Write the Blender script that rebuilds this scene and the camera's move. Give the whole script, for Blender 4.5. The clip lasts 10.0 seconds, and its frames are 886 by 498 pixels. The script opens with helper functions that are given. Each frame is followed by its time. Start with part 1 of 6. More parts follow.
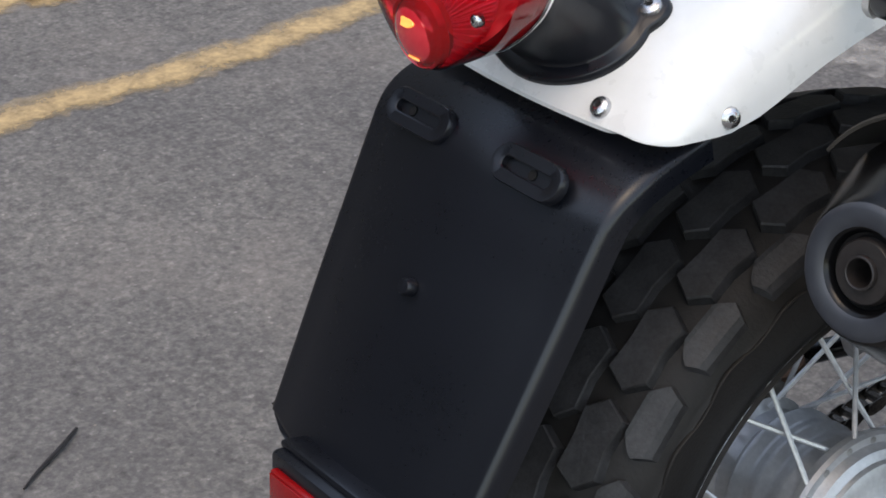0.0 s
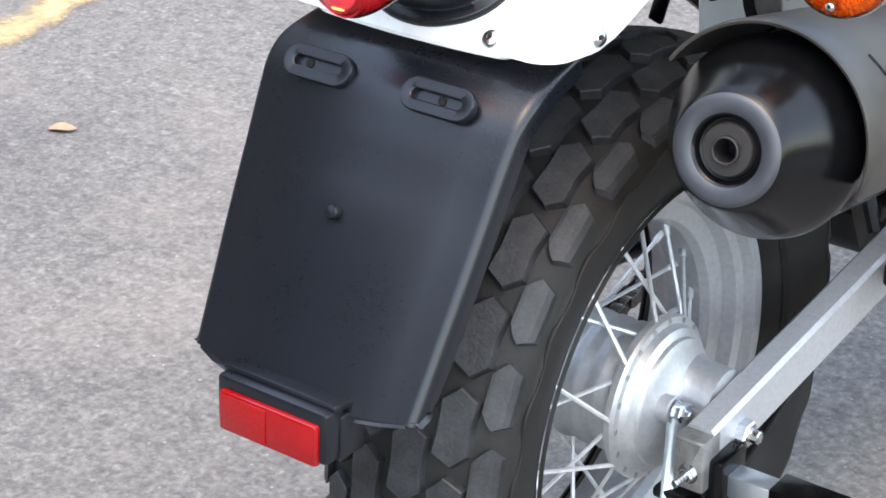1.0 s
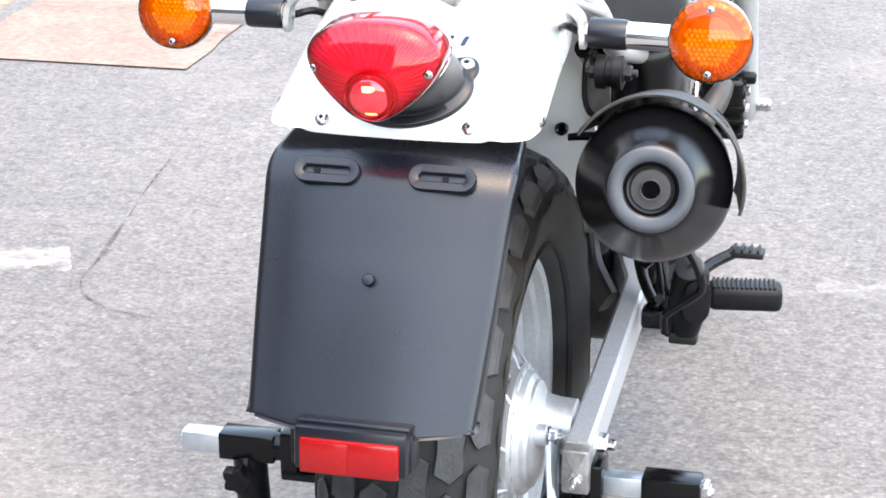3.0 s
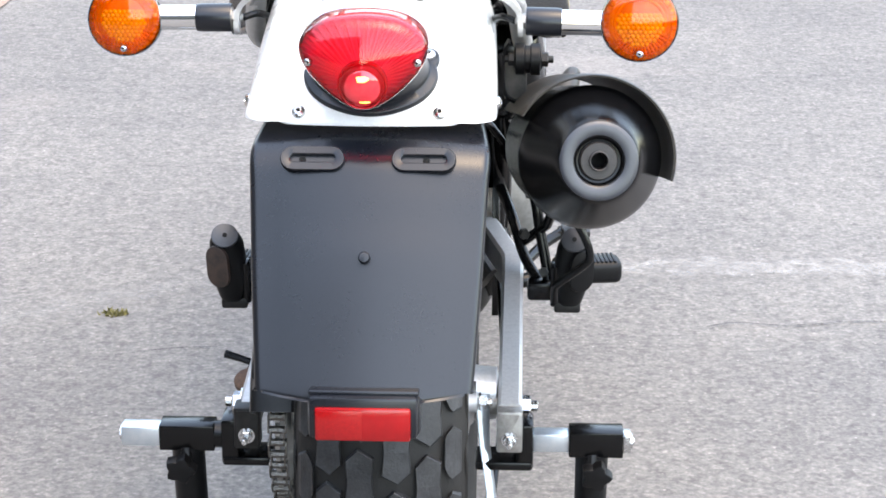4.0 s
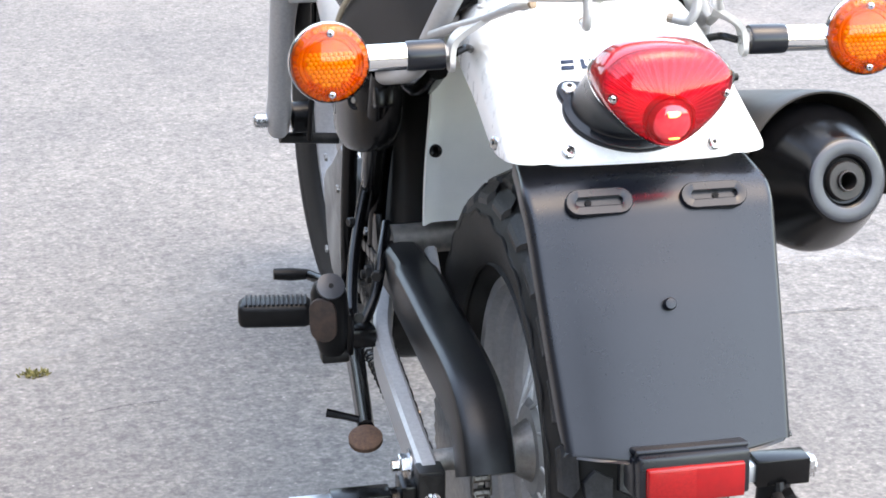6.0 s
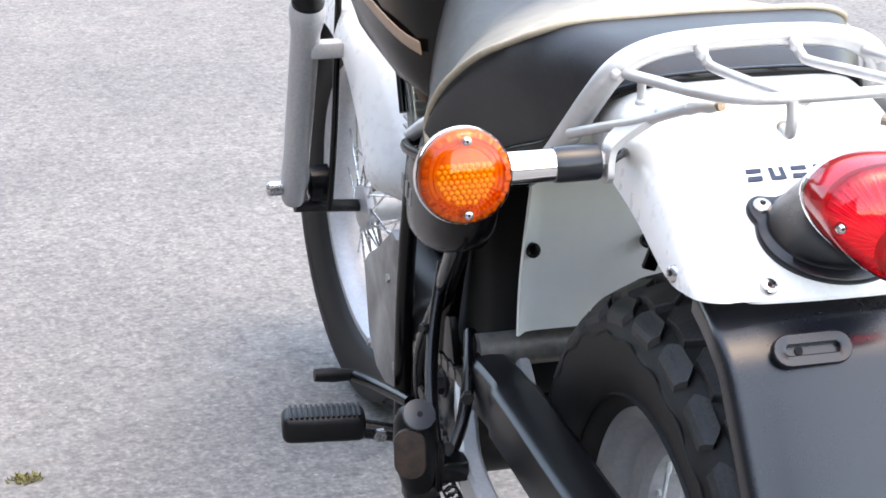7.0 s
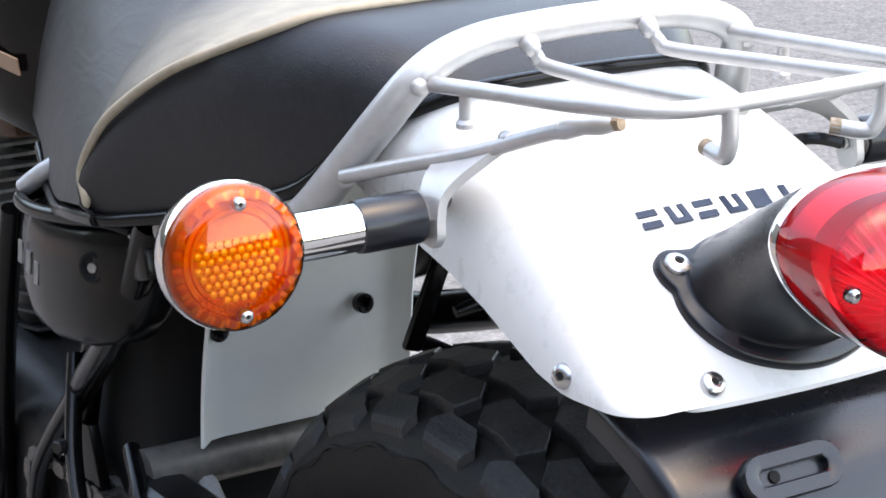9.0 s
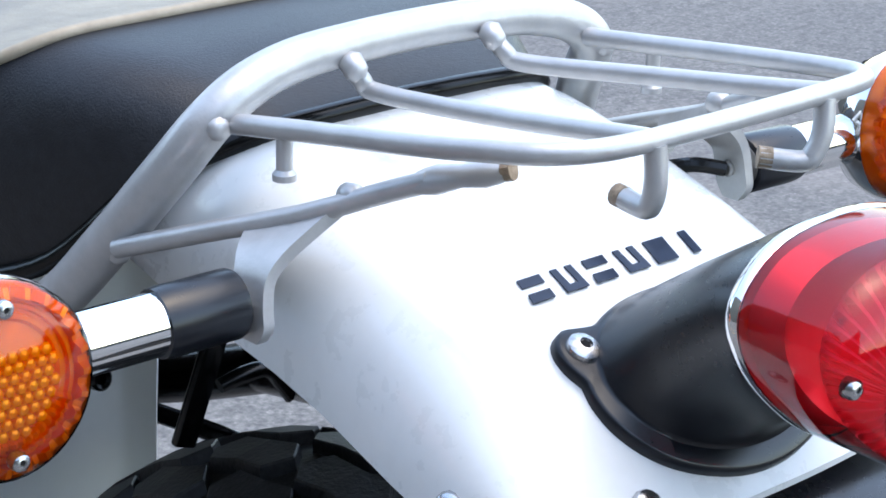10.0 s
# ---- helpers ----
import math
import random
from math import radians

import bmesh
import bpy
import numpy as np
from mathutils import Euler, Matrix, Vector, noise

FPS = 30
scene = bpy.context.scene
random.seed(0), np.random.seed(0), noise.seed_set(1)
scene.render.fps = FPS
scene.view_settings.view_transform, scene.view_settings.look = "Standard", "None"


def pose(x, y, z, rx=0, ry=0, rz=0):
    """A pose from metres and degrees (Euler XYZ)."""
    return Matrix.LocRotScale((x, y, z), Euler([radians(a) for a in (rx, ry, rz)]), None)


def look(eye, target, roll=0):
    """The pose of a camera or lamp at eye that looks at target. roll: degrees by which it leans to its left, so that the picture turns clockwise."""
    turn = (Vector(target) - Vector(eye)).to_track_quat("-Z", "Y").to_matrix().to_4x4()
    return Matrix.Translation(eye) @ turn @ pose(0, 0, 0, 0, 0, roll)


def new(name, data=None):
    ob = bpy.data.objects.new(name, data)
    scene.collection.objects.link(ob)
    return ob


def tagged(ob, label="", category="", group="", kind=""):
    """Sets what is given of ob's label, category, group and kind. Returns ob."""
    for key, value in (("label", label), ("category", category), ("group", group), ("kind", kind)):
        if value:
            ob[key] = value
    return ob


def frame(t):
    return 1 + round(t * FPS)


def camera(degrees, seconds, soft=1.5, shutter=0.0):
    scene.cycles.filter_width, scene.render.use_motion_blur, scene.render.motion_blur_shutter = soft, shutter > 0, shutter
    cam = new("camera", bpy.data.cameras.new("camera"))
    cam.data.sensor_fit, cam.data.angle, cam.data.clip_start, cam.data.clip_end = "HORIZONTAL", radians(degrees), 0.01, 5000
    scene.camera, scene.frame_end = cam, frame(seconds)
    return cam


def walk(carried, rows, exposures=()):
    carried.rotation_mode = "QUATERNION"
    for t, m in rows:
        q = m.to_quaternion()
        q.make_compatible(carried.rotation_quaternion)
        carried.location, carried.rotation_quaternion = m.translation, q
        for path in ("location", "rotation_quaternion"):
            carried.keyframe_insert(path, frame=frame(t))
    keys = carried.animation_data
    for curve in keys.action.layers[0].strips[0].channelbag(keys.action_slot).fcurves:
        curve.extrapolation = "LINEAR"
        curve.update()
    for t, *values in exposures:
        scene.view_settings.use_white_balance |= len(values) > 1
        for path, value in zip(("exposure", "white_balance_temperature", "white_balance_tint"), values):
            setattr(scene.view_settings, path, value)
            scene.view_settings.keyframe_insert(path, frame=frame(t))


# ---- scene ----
cam = camera(23.6, 10.0, 1.7, 0.0)
PATH = [
    (0, (0.999, -1.015, 1.391), (-0.423, 0.015, 0.435), -2.1),
    (0.5, (0.98, -1.246, 1.395), (-0.346, -0.06, 0.482), -0.4),
    (1, (0.938, -1.424, 1.416), (-0.133, -0.007, 0.498), -0.6),
    (1.5, (0.894, -1.634, 1.436), (-0.017, -0.1, 0.532), -0.5),
    (2, (0.792, -1.791, 1.438), (0.011, -0.137, 0.627), -0.5),
    (2.5, (0.634, -1.959, 1.428), (0.028, -0.194, 0.708), -0.3),
    (2.7, (0.599, -2.031, 1.426), (0.053, -0.241, 0.72), -0.3),
    (3.8, (0.227, -2.321, 1.423), (0.072, -0.442, 0.755), 0.0),
    (4, (0.159, -2.352, 1.434), (0.087, -0.469, 0.765), 0.0),
    (4.5, (-0.03, -2.421, 1.425), (0.079, -0.54, 0.757), 0.1),
    (5, (-0.248, -2.409, 1.434), (-0.017, -0.538, 0.764), 0.1),
    (5.5, (-0.49, -2.313, 1.434), (-0.15, -0.46, 0.761), 0.2),
    (6, (-0.6, -2.12, 1.435), (-0.211, -0.279, 0.758), 0.1),
    (6.2, (-0.618, -2.019, 1.44), (-0.219, -0.181, 0.764), 0.1),
    (7.3, (-0.756, -1.567, 1.418), (-0.203, 0.231, 0.740), 0.3),
    (7.5, (-0.759, -1.496, 1.412), (-0.147, 0.284, 0.735), 0.3),
    (8, (-0.72, -1.303, 1.37), (0.023, 0.425, 0.691), 0.5),
    (8.5, (-0.71, -1.155, 1.322), (0.146, 0.519, 0.642), 0.7),
    (9, (-0.753, -1.037, 1.277), (0.238, 0.565, 0.605), 1.0),
    (9.5, (-0.73, -0.91, 1.246), (0.43, 0.573, 0.571), 1.3),
    (10, (-0.669, -0.738, 1.22), (0.603, 0.648, 0.541), 1.5),
]
EXPOSURE = [(0.0, 0.72, 9000, 11), (0.5, 1.64, 8900, 11), (1.0, 2.06, 8850, 10), (1.5, 2.42, 8800, 10), (2.5, 2.56, 9000, 11), (4.0, 2.28, 9000, 10), (4.5, 2.23, 9000, 10), (6.0, 2.40, 9000, 11), (8.0, 2.20, 9000, 12), (8.5, 2.14, 9000, 12), (9.5, 1.76, 8300, 10), (10.0, 1.42, 7400, 7)]
walk(cam, [(t, look(eye, target, roll)) for t, eye, target, roll in PATH], EXPOSURE)

# ---- daylight: bright open shade under a thin overcast ----
SUN_EL, SUN_AZ = 72.0, 130.0
world = bpy.data.worlds.new("sky")
world.use_nodes = True
scene.world = world
wn = world.node_tree
sky = wn.nodes.new("ShaderNodeTexSky")
sky.sky_type = "NISHITA"
sky.sun_disc = False
sky.sun_elevation = radians(SUN_EL)
sky.sun_rotation = radians(SUN_AZ)
sky.dust_density = 1.2
sky.ozone_density = 1.6
bg = wn.nodes["Background"]
bg.inputs["Strength"].default_value = 0.30
wn.links.new(sky.outputs["Color"], bg.inputs["Color"])
sun = new("sun", bpy.data.lights.new("sun", "SUN"))
sun.data.energy = 0.16
sun.data.angle = radians(60)
sun.data.color = (1.0, 0.96, 0.90)
sd = Vector((math.sin(radians(SUN_AZ)) * math.cos(radians(SUN_EL)),
             math.cos(radians(SUN_AZ)) * math.cos(radians(SUN_EL)), math.sin(radians(SUN_EL))))
sun.matrix_world = look(sd * 10, (0, 0, 0))


# ---- materials ----
def surf(name, c1, c2=None, scale=30.0, rough=0.5, rvar=0.1, metal=0.0, bump=0.0, bscale=200.0,
         coat=0.0, trans=0.0, ior=1.45, big=3.0, bigmix=0.3, coat_rough=0.08, spec=0.5):
    """Two colours mixed by fine and coarse noise, with uneven roughness and fine relief."""
    m = bpy.data.materials.new(name)
    m.use_nodes = True
    nt = m.node_tree
    p = nt.nodes["Principled BSDF"]
    tc = nt.nodes.new("ShaderNodeTexCoord")

    def nz(sc, detail=4.0, r=0.6):
        n = nt.nodes.new("ShaderNodeTexNoise")
        n.inputs["Scale"].default_value = sc
        n.inputs["Detail"].default_value = detail
        n.inputs["Roughness"].default_value = r
        nt.links.new(tc.outputs["Object"], n.inputs["Vector"])
        return n
    fine, coarse = nz(scale), nz(big)
    mix = nt.nodes.new("ShaderNodeMix")
    mix.data_type = "FLOAT"
    mix.inputs["Factor"].default_value = bigmix
    nt.links.new(fine.outputs["Fac"], mix.inputs["A"])
    nt.links.new(coarse.outputs["Fac"], mix.inputs["B"])
    ramp = nt.nodes.new("ShaderNodeValToRGB")
    ramp.color_ramp.elements[0].position, ramp.color_ramp.elements[1].position = 0.35, 0.65
    c2 = c2 or tuple(min(1, v * 1.2) for v in c1)
    ramp.color_ramp.elements[0].color = (*c1, 1)
    ramp.color_ramp.elements[1].color = (*c2, 1)
    nt.links.new(mix.outputs["Result"], ramp.inputs["Fac"])
    nt.links.new(ramp.outputs["Color"], p.inputs["Base Color"])
    mr = nt.nodes.new("ShaderNodeMapRange")
    mr.inputs["To Min"].default_value = max(0.02, rough - rvar)
    mr.inputs["To Max"].default_value = rough + rvar
    nt.links.new(mix.outputs["Result"], mr.inputs["Value"])
    nt.links.new(mr.outputs["Result"], p.inputs["Roughness"])
    p.inputs["Metallic"].default_value = metal
    p.inputs["Coat Weight"].default_value = coat
    p.inputs["Coat Roughness"].default_value = coat_rough
    p.inputs["Transmission Weight"].default_value = trans
    p.inputs["IOR"].default_value = ior
    p.inputs["Specular IOR Level"].default_value = spec
    if bump:
        b = nt.nodes.new("ShaderNodeBump")
        b.inputs["Strength"].default_value = bump
        b.inputs["Distance"].default_value = 0.001
        nb = nz(bscale, 3.0)
        nt.links.new(nb.outputs["Fac"], b.inputs["Height"])
        nt.links.new(b.outputs["Normal"], p.inputs["Normal"])
    return m


M = dict(
    white=surf("white_paint", (0.67, 0.68, 0.667), (0.715, 0.722, 0.71), 60, 0.28, 0.05, coat=0.6),
    cream=surf("white_plastic", (0.78, 0.80, 0.77), (0.82, 0.835, 0.80), 40, 0.4, 0.06),
    flap=surf("black_plastic", (0.0044, 0.0053, 0.0080), (0.0068, 0.0080, 0.0116), 300, 0.28, 0.03, spec=0.54, bump=0.03, bscale=700, bigmix=0.5, big=12),
    black=surf("black_paint", (0.0018, 0.0018, 0.0021), (0.0044, 0.0043, 0.0043), 80, 0.20, 0.08, spec=0.30, bump=0.1, bscale=400),
    satin=surf("satin_black_steel", (0.0022, 0.0023, 0.0028), (0.0046, 0.0046, 0.0050), 120, 0.19, 0.05, spec=0.33, bump=0.1, bscale=900),
    shield=surf("heat_shield_black", (0.020, 0.0175, 0.0148), (0.040, 0.035, 0.030), 60, 0.46, 0.08, bump=0.1, bscale=600),
    rubber=surf("black_rubber", (0.0030, 0.0031, 0.0035), (0.0068, 0.0069, 0.0074), 90, 0.42, 0.1, spec=0.26, bump=0.10, bscale=500),
    tyre=surf("tyre_rubber", (0.0076, 0.0070, 0.0066), (0.0175, 0.0162, 0.0152), 40, 0.55, 0.1, spec=0.32, bump=0.4, bscale=350, big=9, bigmix=0.5),
    tread=surf("tread_rubber", (0.0085, 0.0086, 0.0092), (0.036, 0.0362, 0.0385), 320, 0.52, 0.12, spec=0.52, bump=0.6, bscale=300, big=38, bigmix=0.6),
    silver=surf("silver_paint", (0.38, 0.38, 0.385), (0.47, 0.47, 0.47), 200, 0.38, 0.06, metal=0.4),
    rack=surf("pale_silver_enamel", (0.41, 0.404, 0.398), (0.50, 0.494, 0.488), 60, 0.40, 0.08, metal=0.5, bump=0.25, bscale=220, coat=0.15),
    spoke=surf("spoke_zinc", (0.54, 0.54, 0.55), (0.70, 0.70, 0.70), 150, 0.35, 0.08, metal=0.55),
    amber_ring=surf("amber_ring_prism", (0.92, 0.17, 0.005), (1.0, 0.30, 0.012), 120, 0.16, 0.05, metal=0.3, coat=0.5),
    padrust=surf("scuffed_rubber", (0.020, 0.016, 0.014), (0.060, 0.036, 0.028), 90, 0.6, 0.1, bump=0.3, bscale=500),
    huballoy=surf("polished_drum", (0.44, 0.445, 0.45), (0.56, 0.56, 0.565), 150, 0.42, 0.1, metal=0.7, bump=0.2, bscale=700),
    guard=surf("matt_guard_plastic", (0.0036, 0.0038, 0.0044), (0.0068, 0.0070, 0.0078), 200, 0.36, 0.05, spec=0.42, bump=0.02, bscale=900),
    # lighter blue-grey base paints a sky sheen on the muffler face and peg ends
    capface=surf("painted_sheen_face", (0.020, 0.023, 0.030), (0.030, 0.034, 0.043), 90, 0.44, 0.06, spec=0.85),
    tube_grey=surf("dull_cross_tube", (0.15, 0.14, 0.13), (0.27, 0.25, 0.23), 60, 0.4, 0.1, metal=0.5),
    # near-black base paints the shade inside sockets, holes and gaps
    hole=surf("recess_shade", (0.003, 0.003, 0.003), (0.005, 0.005, 0.005), 60, 0.9, 0.05),
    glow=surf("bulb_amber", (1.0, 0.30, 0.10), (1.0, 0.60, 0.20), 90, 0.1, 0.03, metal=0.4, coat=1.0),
    rust=surf("rust", (0.055, 0.032, 0.022), (0.12, 0.065, 0.040), 200, 0.8, 0.1, bump=0.5, bscale=600),
    alloy=surf("cast_alloy", (0.40, 0.405, 0.415), (0.50, 0.50, 0.51), 150, 0.48, 0.1, metal=0.65, bump=0.2, bscale=700),
    steel=surf("zinc_steel", (0.46, 0.46, 0.47), (0.60, 0.60, 0.60), 150, 0.26, 0.1, metal=1.0),
    bluezinc=surf("blue_zinc_steel", (0.50, 0.58, 0.64), (0.66, 0.70, 0.73), 60, 0.34, 0.1, metal=0.9),
    dull=surf("dull_steel", (0.26, 0.25, 0.24), (0.45, 0.44, 0.42), 90, 0.5, 0.12, metal=0.9, bump=0.3, bscale=500),
    chrome=surf("chrome", (0.80, 0.80, 0.80), (0.86, 0.86, 0.86), 20, 0.06, 0.03, metal=1.0),
    dark=surf("dark_engine_metal", (0.008, 0.008, 0.008), (0.024, 0.023, 0.022), 60, 0.45, 0.1, metal=0.4, bump=0.3, bscale=300),
    vinyl=surf("black_vinyl", (0.0085, 0.0090, 0.0108), (0.0155, 0.0162, 0.0190), 150, 0.40, 0.05, spec=0.42, bump=0.35, bscale=800),
    piping=surf("cream_piping", (0.27, 0.222, 0.16), (0.36, 0.305, 0.225), 100, 0.5, 0.08),
    tan=surf("tan_stripe", (0.30, 0.19, 0.125), (0.37, 0.24, 0.16), 60, 0.4, 0.05),
    amber_bed=surf("amber_bed", (0.62, 0.10, 0.004), (0.84, 0.17, 0.008), 120, 0.3, 0.05),
    amber_in=surf("amber_prism", (1.0, 0.29, 0.006), (1.0, 0.48, 0.021), 110, 0.14, 0.05, metal=0.2, coat=0.6),
    gasring=surf("exhaust_ring", (0.012, 0.010, 0.010), (0.024, 0.020, 0.019), 200, 0.45, 0.1, bump=0.2, bscale=700),
    castcover=surf("stained_cast_cover", (0.10, 0.098, 0.094), (0.36, 0.355, 0.34), 26, 0.45, 0.1, metal=0.5, bump=0.2, bscale=500, big=9, bigmix=0.6),
    slate=surf("grey_cast_cover", (0.22, 0.215, 0.205), (0.32, 0.315, 0.30), 90, 0.5, 0.1, metal=0.5, bump=0.2, bscale=500),
    pearlbowl=surf("silvered_bowl", (0.62, 0.09, 0.11), (0.72, 0.13, 0.15), 30, 0.22, 0.05, metal=0.3),
    bulb=surf("bulb_lens", (0.66, 0.018, 0.034), (0.82, 0.042, 0.055), 60, 0.1, 0.03, metal=0.15, coat=1.0),
    reflector=surf("red_reflector", (0.22, 0.0015, 0.0030), (0.30, 0.0025, 0.0045), 40, 0.2, 0.05, coat=0.3),
    reflector_cells=surf("reflector_cells", (0.22, 0.0016, 0.003), (0.32, 0.004, 0.005), 420, 0.22, 0.05, bump=0.12, bscale=500, coat=0.3),
    emblem=surf("emblem_foil", (0.008, 0.014, 0.030), (0.016, 0.026, 0.050), 60, 0.16, 0.05, spec=0.3),
    chain=surf("chain_steel", (0.07, 0.065, 0.06), (0.24, 0.22, 0.20), 300, 0.4, 0.1, metal=0.9),
)


def lens_mat(name, tint, rough=0.03):
    """Thin coloured plastic: light passes tinted, the skin gleams by Fresnel."""
    m = bpy.data.materials.new(name)
    m.use_nodes = True
    nt = m.node_tree
    nt.nodes.remove(nt.nodes["Principled BSDF"])
    t = nt.nodes.new("ShaderNodeBsdfTransparent")
    t.inputs["Color"].default_value = (*tint, 1)
    g = nt.nodes.new("ShaderNodeBsdfGlossy")
    g.inputs["Roughness"].default_value = rough
    f = nt.nodes.new("ShaderNodeFresnel")
    f.inputs["IOR"].default_value = 1.5
    x = nt.nodes.new("ShaderNodeMixShader")
    nt.links.new(f.outputs["Fac"], x.inputs["Fac"])
    nt.links.new(t.outputs["BSDF"], x.inputs[1])
    nt.links.new(g.outputs["BSDF"], x.inputs[2])
    nt.links.new(x.outputs["Shader"], nt.nodes["Material Output"].inputs["Surface"])
    return m


def prism_mat(name, tint, base, share):
    """Frosted inner prisms: part of the light passes tinted, part scatters."""
    m = surf(name, base, tuple(min(1, v * 1.15) for v in base), 60, 0.16, 0.05, coat=0.6)
    nt = m.node_tree
    t = nt.nodes.new("ShaderNodeBsdfTransparent")
    t.inputs["Color"].default_value = (*tint, 1)
    x = nt.nodes.new("ShaderNodeMixShader")
    x.inputs["Fac"].default_value = share
    nt.links.new(t.outputs["BSDF"], x.inputs[1])
    nt.links.new(nt.nodes["Principled BSDF"].outputs["BSDF"], x.inputs[2])
    nt.links.new(x.outputs["Shader"], nt.nodes["Material Output"].inputs["Surface"])
    return m


glow_skin = M["glow"].node_tree.nodes["Principled BSDF"]      # glow of the bulb glints, the bulb taken as lit
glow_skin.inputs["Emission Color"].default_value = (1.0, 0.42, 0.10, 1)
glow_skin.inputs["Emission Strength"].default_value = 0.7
M["amber"] = lens_mat("amber_lens", (1.0, 0.78, 0.38))
M["red"] = lens_mat("red_lens", (1.0, 0.34, 0.43))
M["red_in"] = prism_mat("red_prism", (1.0, 0.40, 0.47), (1.0, 0.27, 0.38), 0.58)

def tan_sheen_vinyl():
    """Black vinyl with fine creases; a tan rear and grey front sheen painted as colour."""
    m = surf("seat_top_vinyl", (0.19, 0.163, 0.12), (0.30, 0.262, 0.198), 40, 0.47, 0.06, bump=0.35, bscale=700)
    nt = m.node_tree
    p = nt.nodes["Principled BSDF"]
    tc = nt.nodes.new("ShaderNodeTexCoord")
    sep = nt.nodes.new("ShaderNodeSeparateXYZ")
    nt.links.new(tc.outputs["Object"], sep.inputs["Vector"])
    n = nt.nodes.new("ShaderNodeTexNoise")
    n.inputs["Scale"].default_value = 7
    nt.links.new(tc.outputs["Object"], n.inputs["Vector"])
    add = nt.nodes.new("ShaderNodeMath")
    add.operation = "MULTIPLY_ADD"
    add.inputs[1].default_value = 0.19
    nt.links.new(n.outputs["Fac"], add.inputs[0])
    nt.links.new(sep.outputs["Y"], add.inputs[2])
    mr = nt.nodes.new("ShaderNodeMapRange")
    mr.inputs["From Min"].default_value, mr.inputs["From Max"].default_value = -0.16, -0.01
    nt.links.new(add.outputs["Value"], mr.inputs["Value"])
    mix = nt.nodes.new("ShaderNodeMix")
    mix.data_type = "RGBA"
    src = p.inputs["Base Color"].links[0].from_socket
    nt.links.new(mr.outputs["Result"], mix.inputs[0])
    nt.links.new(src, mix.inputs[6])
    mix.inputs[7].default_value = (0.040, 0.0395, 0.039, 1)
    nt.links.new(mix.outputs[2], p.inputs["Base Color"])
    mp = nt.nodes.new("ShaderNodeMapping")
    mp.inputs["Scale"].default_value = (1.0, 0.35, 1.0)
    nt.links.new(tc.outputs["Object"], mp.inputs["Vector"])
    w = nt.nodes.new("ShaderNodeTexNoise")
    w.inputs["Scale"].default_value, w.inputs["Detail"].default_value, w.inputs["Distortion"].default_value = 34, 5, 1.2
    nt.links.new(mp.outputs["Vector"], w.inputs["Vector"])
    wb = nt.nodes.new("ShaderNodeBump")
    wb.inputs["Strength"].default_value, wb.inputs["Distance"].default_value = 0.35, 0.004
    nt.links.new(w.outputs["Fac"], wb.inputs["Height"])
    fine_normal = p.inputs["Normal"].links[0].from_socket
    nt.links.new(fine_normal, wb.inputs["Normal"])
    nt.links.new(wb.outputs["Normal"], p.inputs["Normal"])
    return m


M["vinyl_top"] = tan_sheen_vinyl()

# ---- mesh helpers ----
WORLD_AT = {}


def lin(a, b, n):
    return [a + (b - a) * k / (n - 1) for k in range(n)]


def finish(ob, mesh, mat, smooth):
    mesh.materials.append(mat)
    mesh.shade_smooth()
    mesh.set_sharp_from_angle(angle=radians(smooth))
    return ob


def part(name, bm, material, parent, label="", smooth=35):
    """Links a bmesh in world places as one mesh object under a thing or a part."""
    bmesh.ops.recalc_face_normals(bm, faces=bm.faces)
    lo = Vector([min(v.co[k] for v in bm.verts) for k in range(3)])
    hi = Vector([max(v.co[k] for v in bm.verts) for k in range(3)])
    mid = (lo + hi) / 2
    for v in bm.verts:
        v.co -= mid
    mesh = bpy.data.meshes.new(name)
    bm.to_mesh(mesh)
    bm.free()
    ob = finish(new(name, mesh), mesh, material, smooth)
    base = WORLD_AT.get(parent, Vector((0, 0, 0)))
    if parent:
        ob.parent = parent
    ob.location = mid - base
    WORLD_AT[ob] = mid
    if label:
        ob["label"] = label
    return ob


def piece(name, mesh, m, parent):
    """One more object on a shared mesh, at the world pose m, under a part."""
    ob = new(name, mesh)
    ob.parent = parent
    ob.matrix_basis = Matrix.Translation(-WORLD_AT[parent]) @ m
    return ob


def thing(name, at, label, category, group="", kind=""):
    ob = new(name)
    ob.location = at
    WORLD_AT[ob] = Vector(at)
    return tagged(ob, label, category, group, kind)


def grid(rows, close_u=False, close_v=False, cap=False):
    """A sheet through rows of points. close_u: each row is a ring. cap: fills the first and last ring."""
    bm = bmesh.new()
    vs = [[bm.verts.new(p) for p in r] for r in rows]
    nu, nv = len(rows[0]), len(rows)
    for j in range(nv if close_v else nv - 1):
        for i in range(nu if close_u else nu - 1):
            bm.faces.new((vs[j][i], vs[j][(i + 1) % nu], vs[(j + 1) % nv][(i + 1) % nu], vs[(j + 1) % nv][i]))
    if cap:
        bm.faces.new(vs[0][::-1])
        bm.faces.new(vs[-1])
    return bm


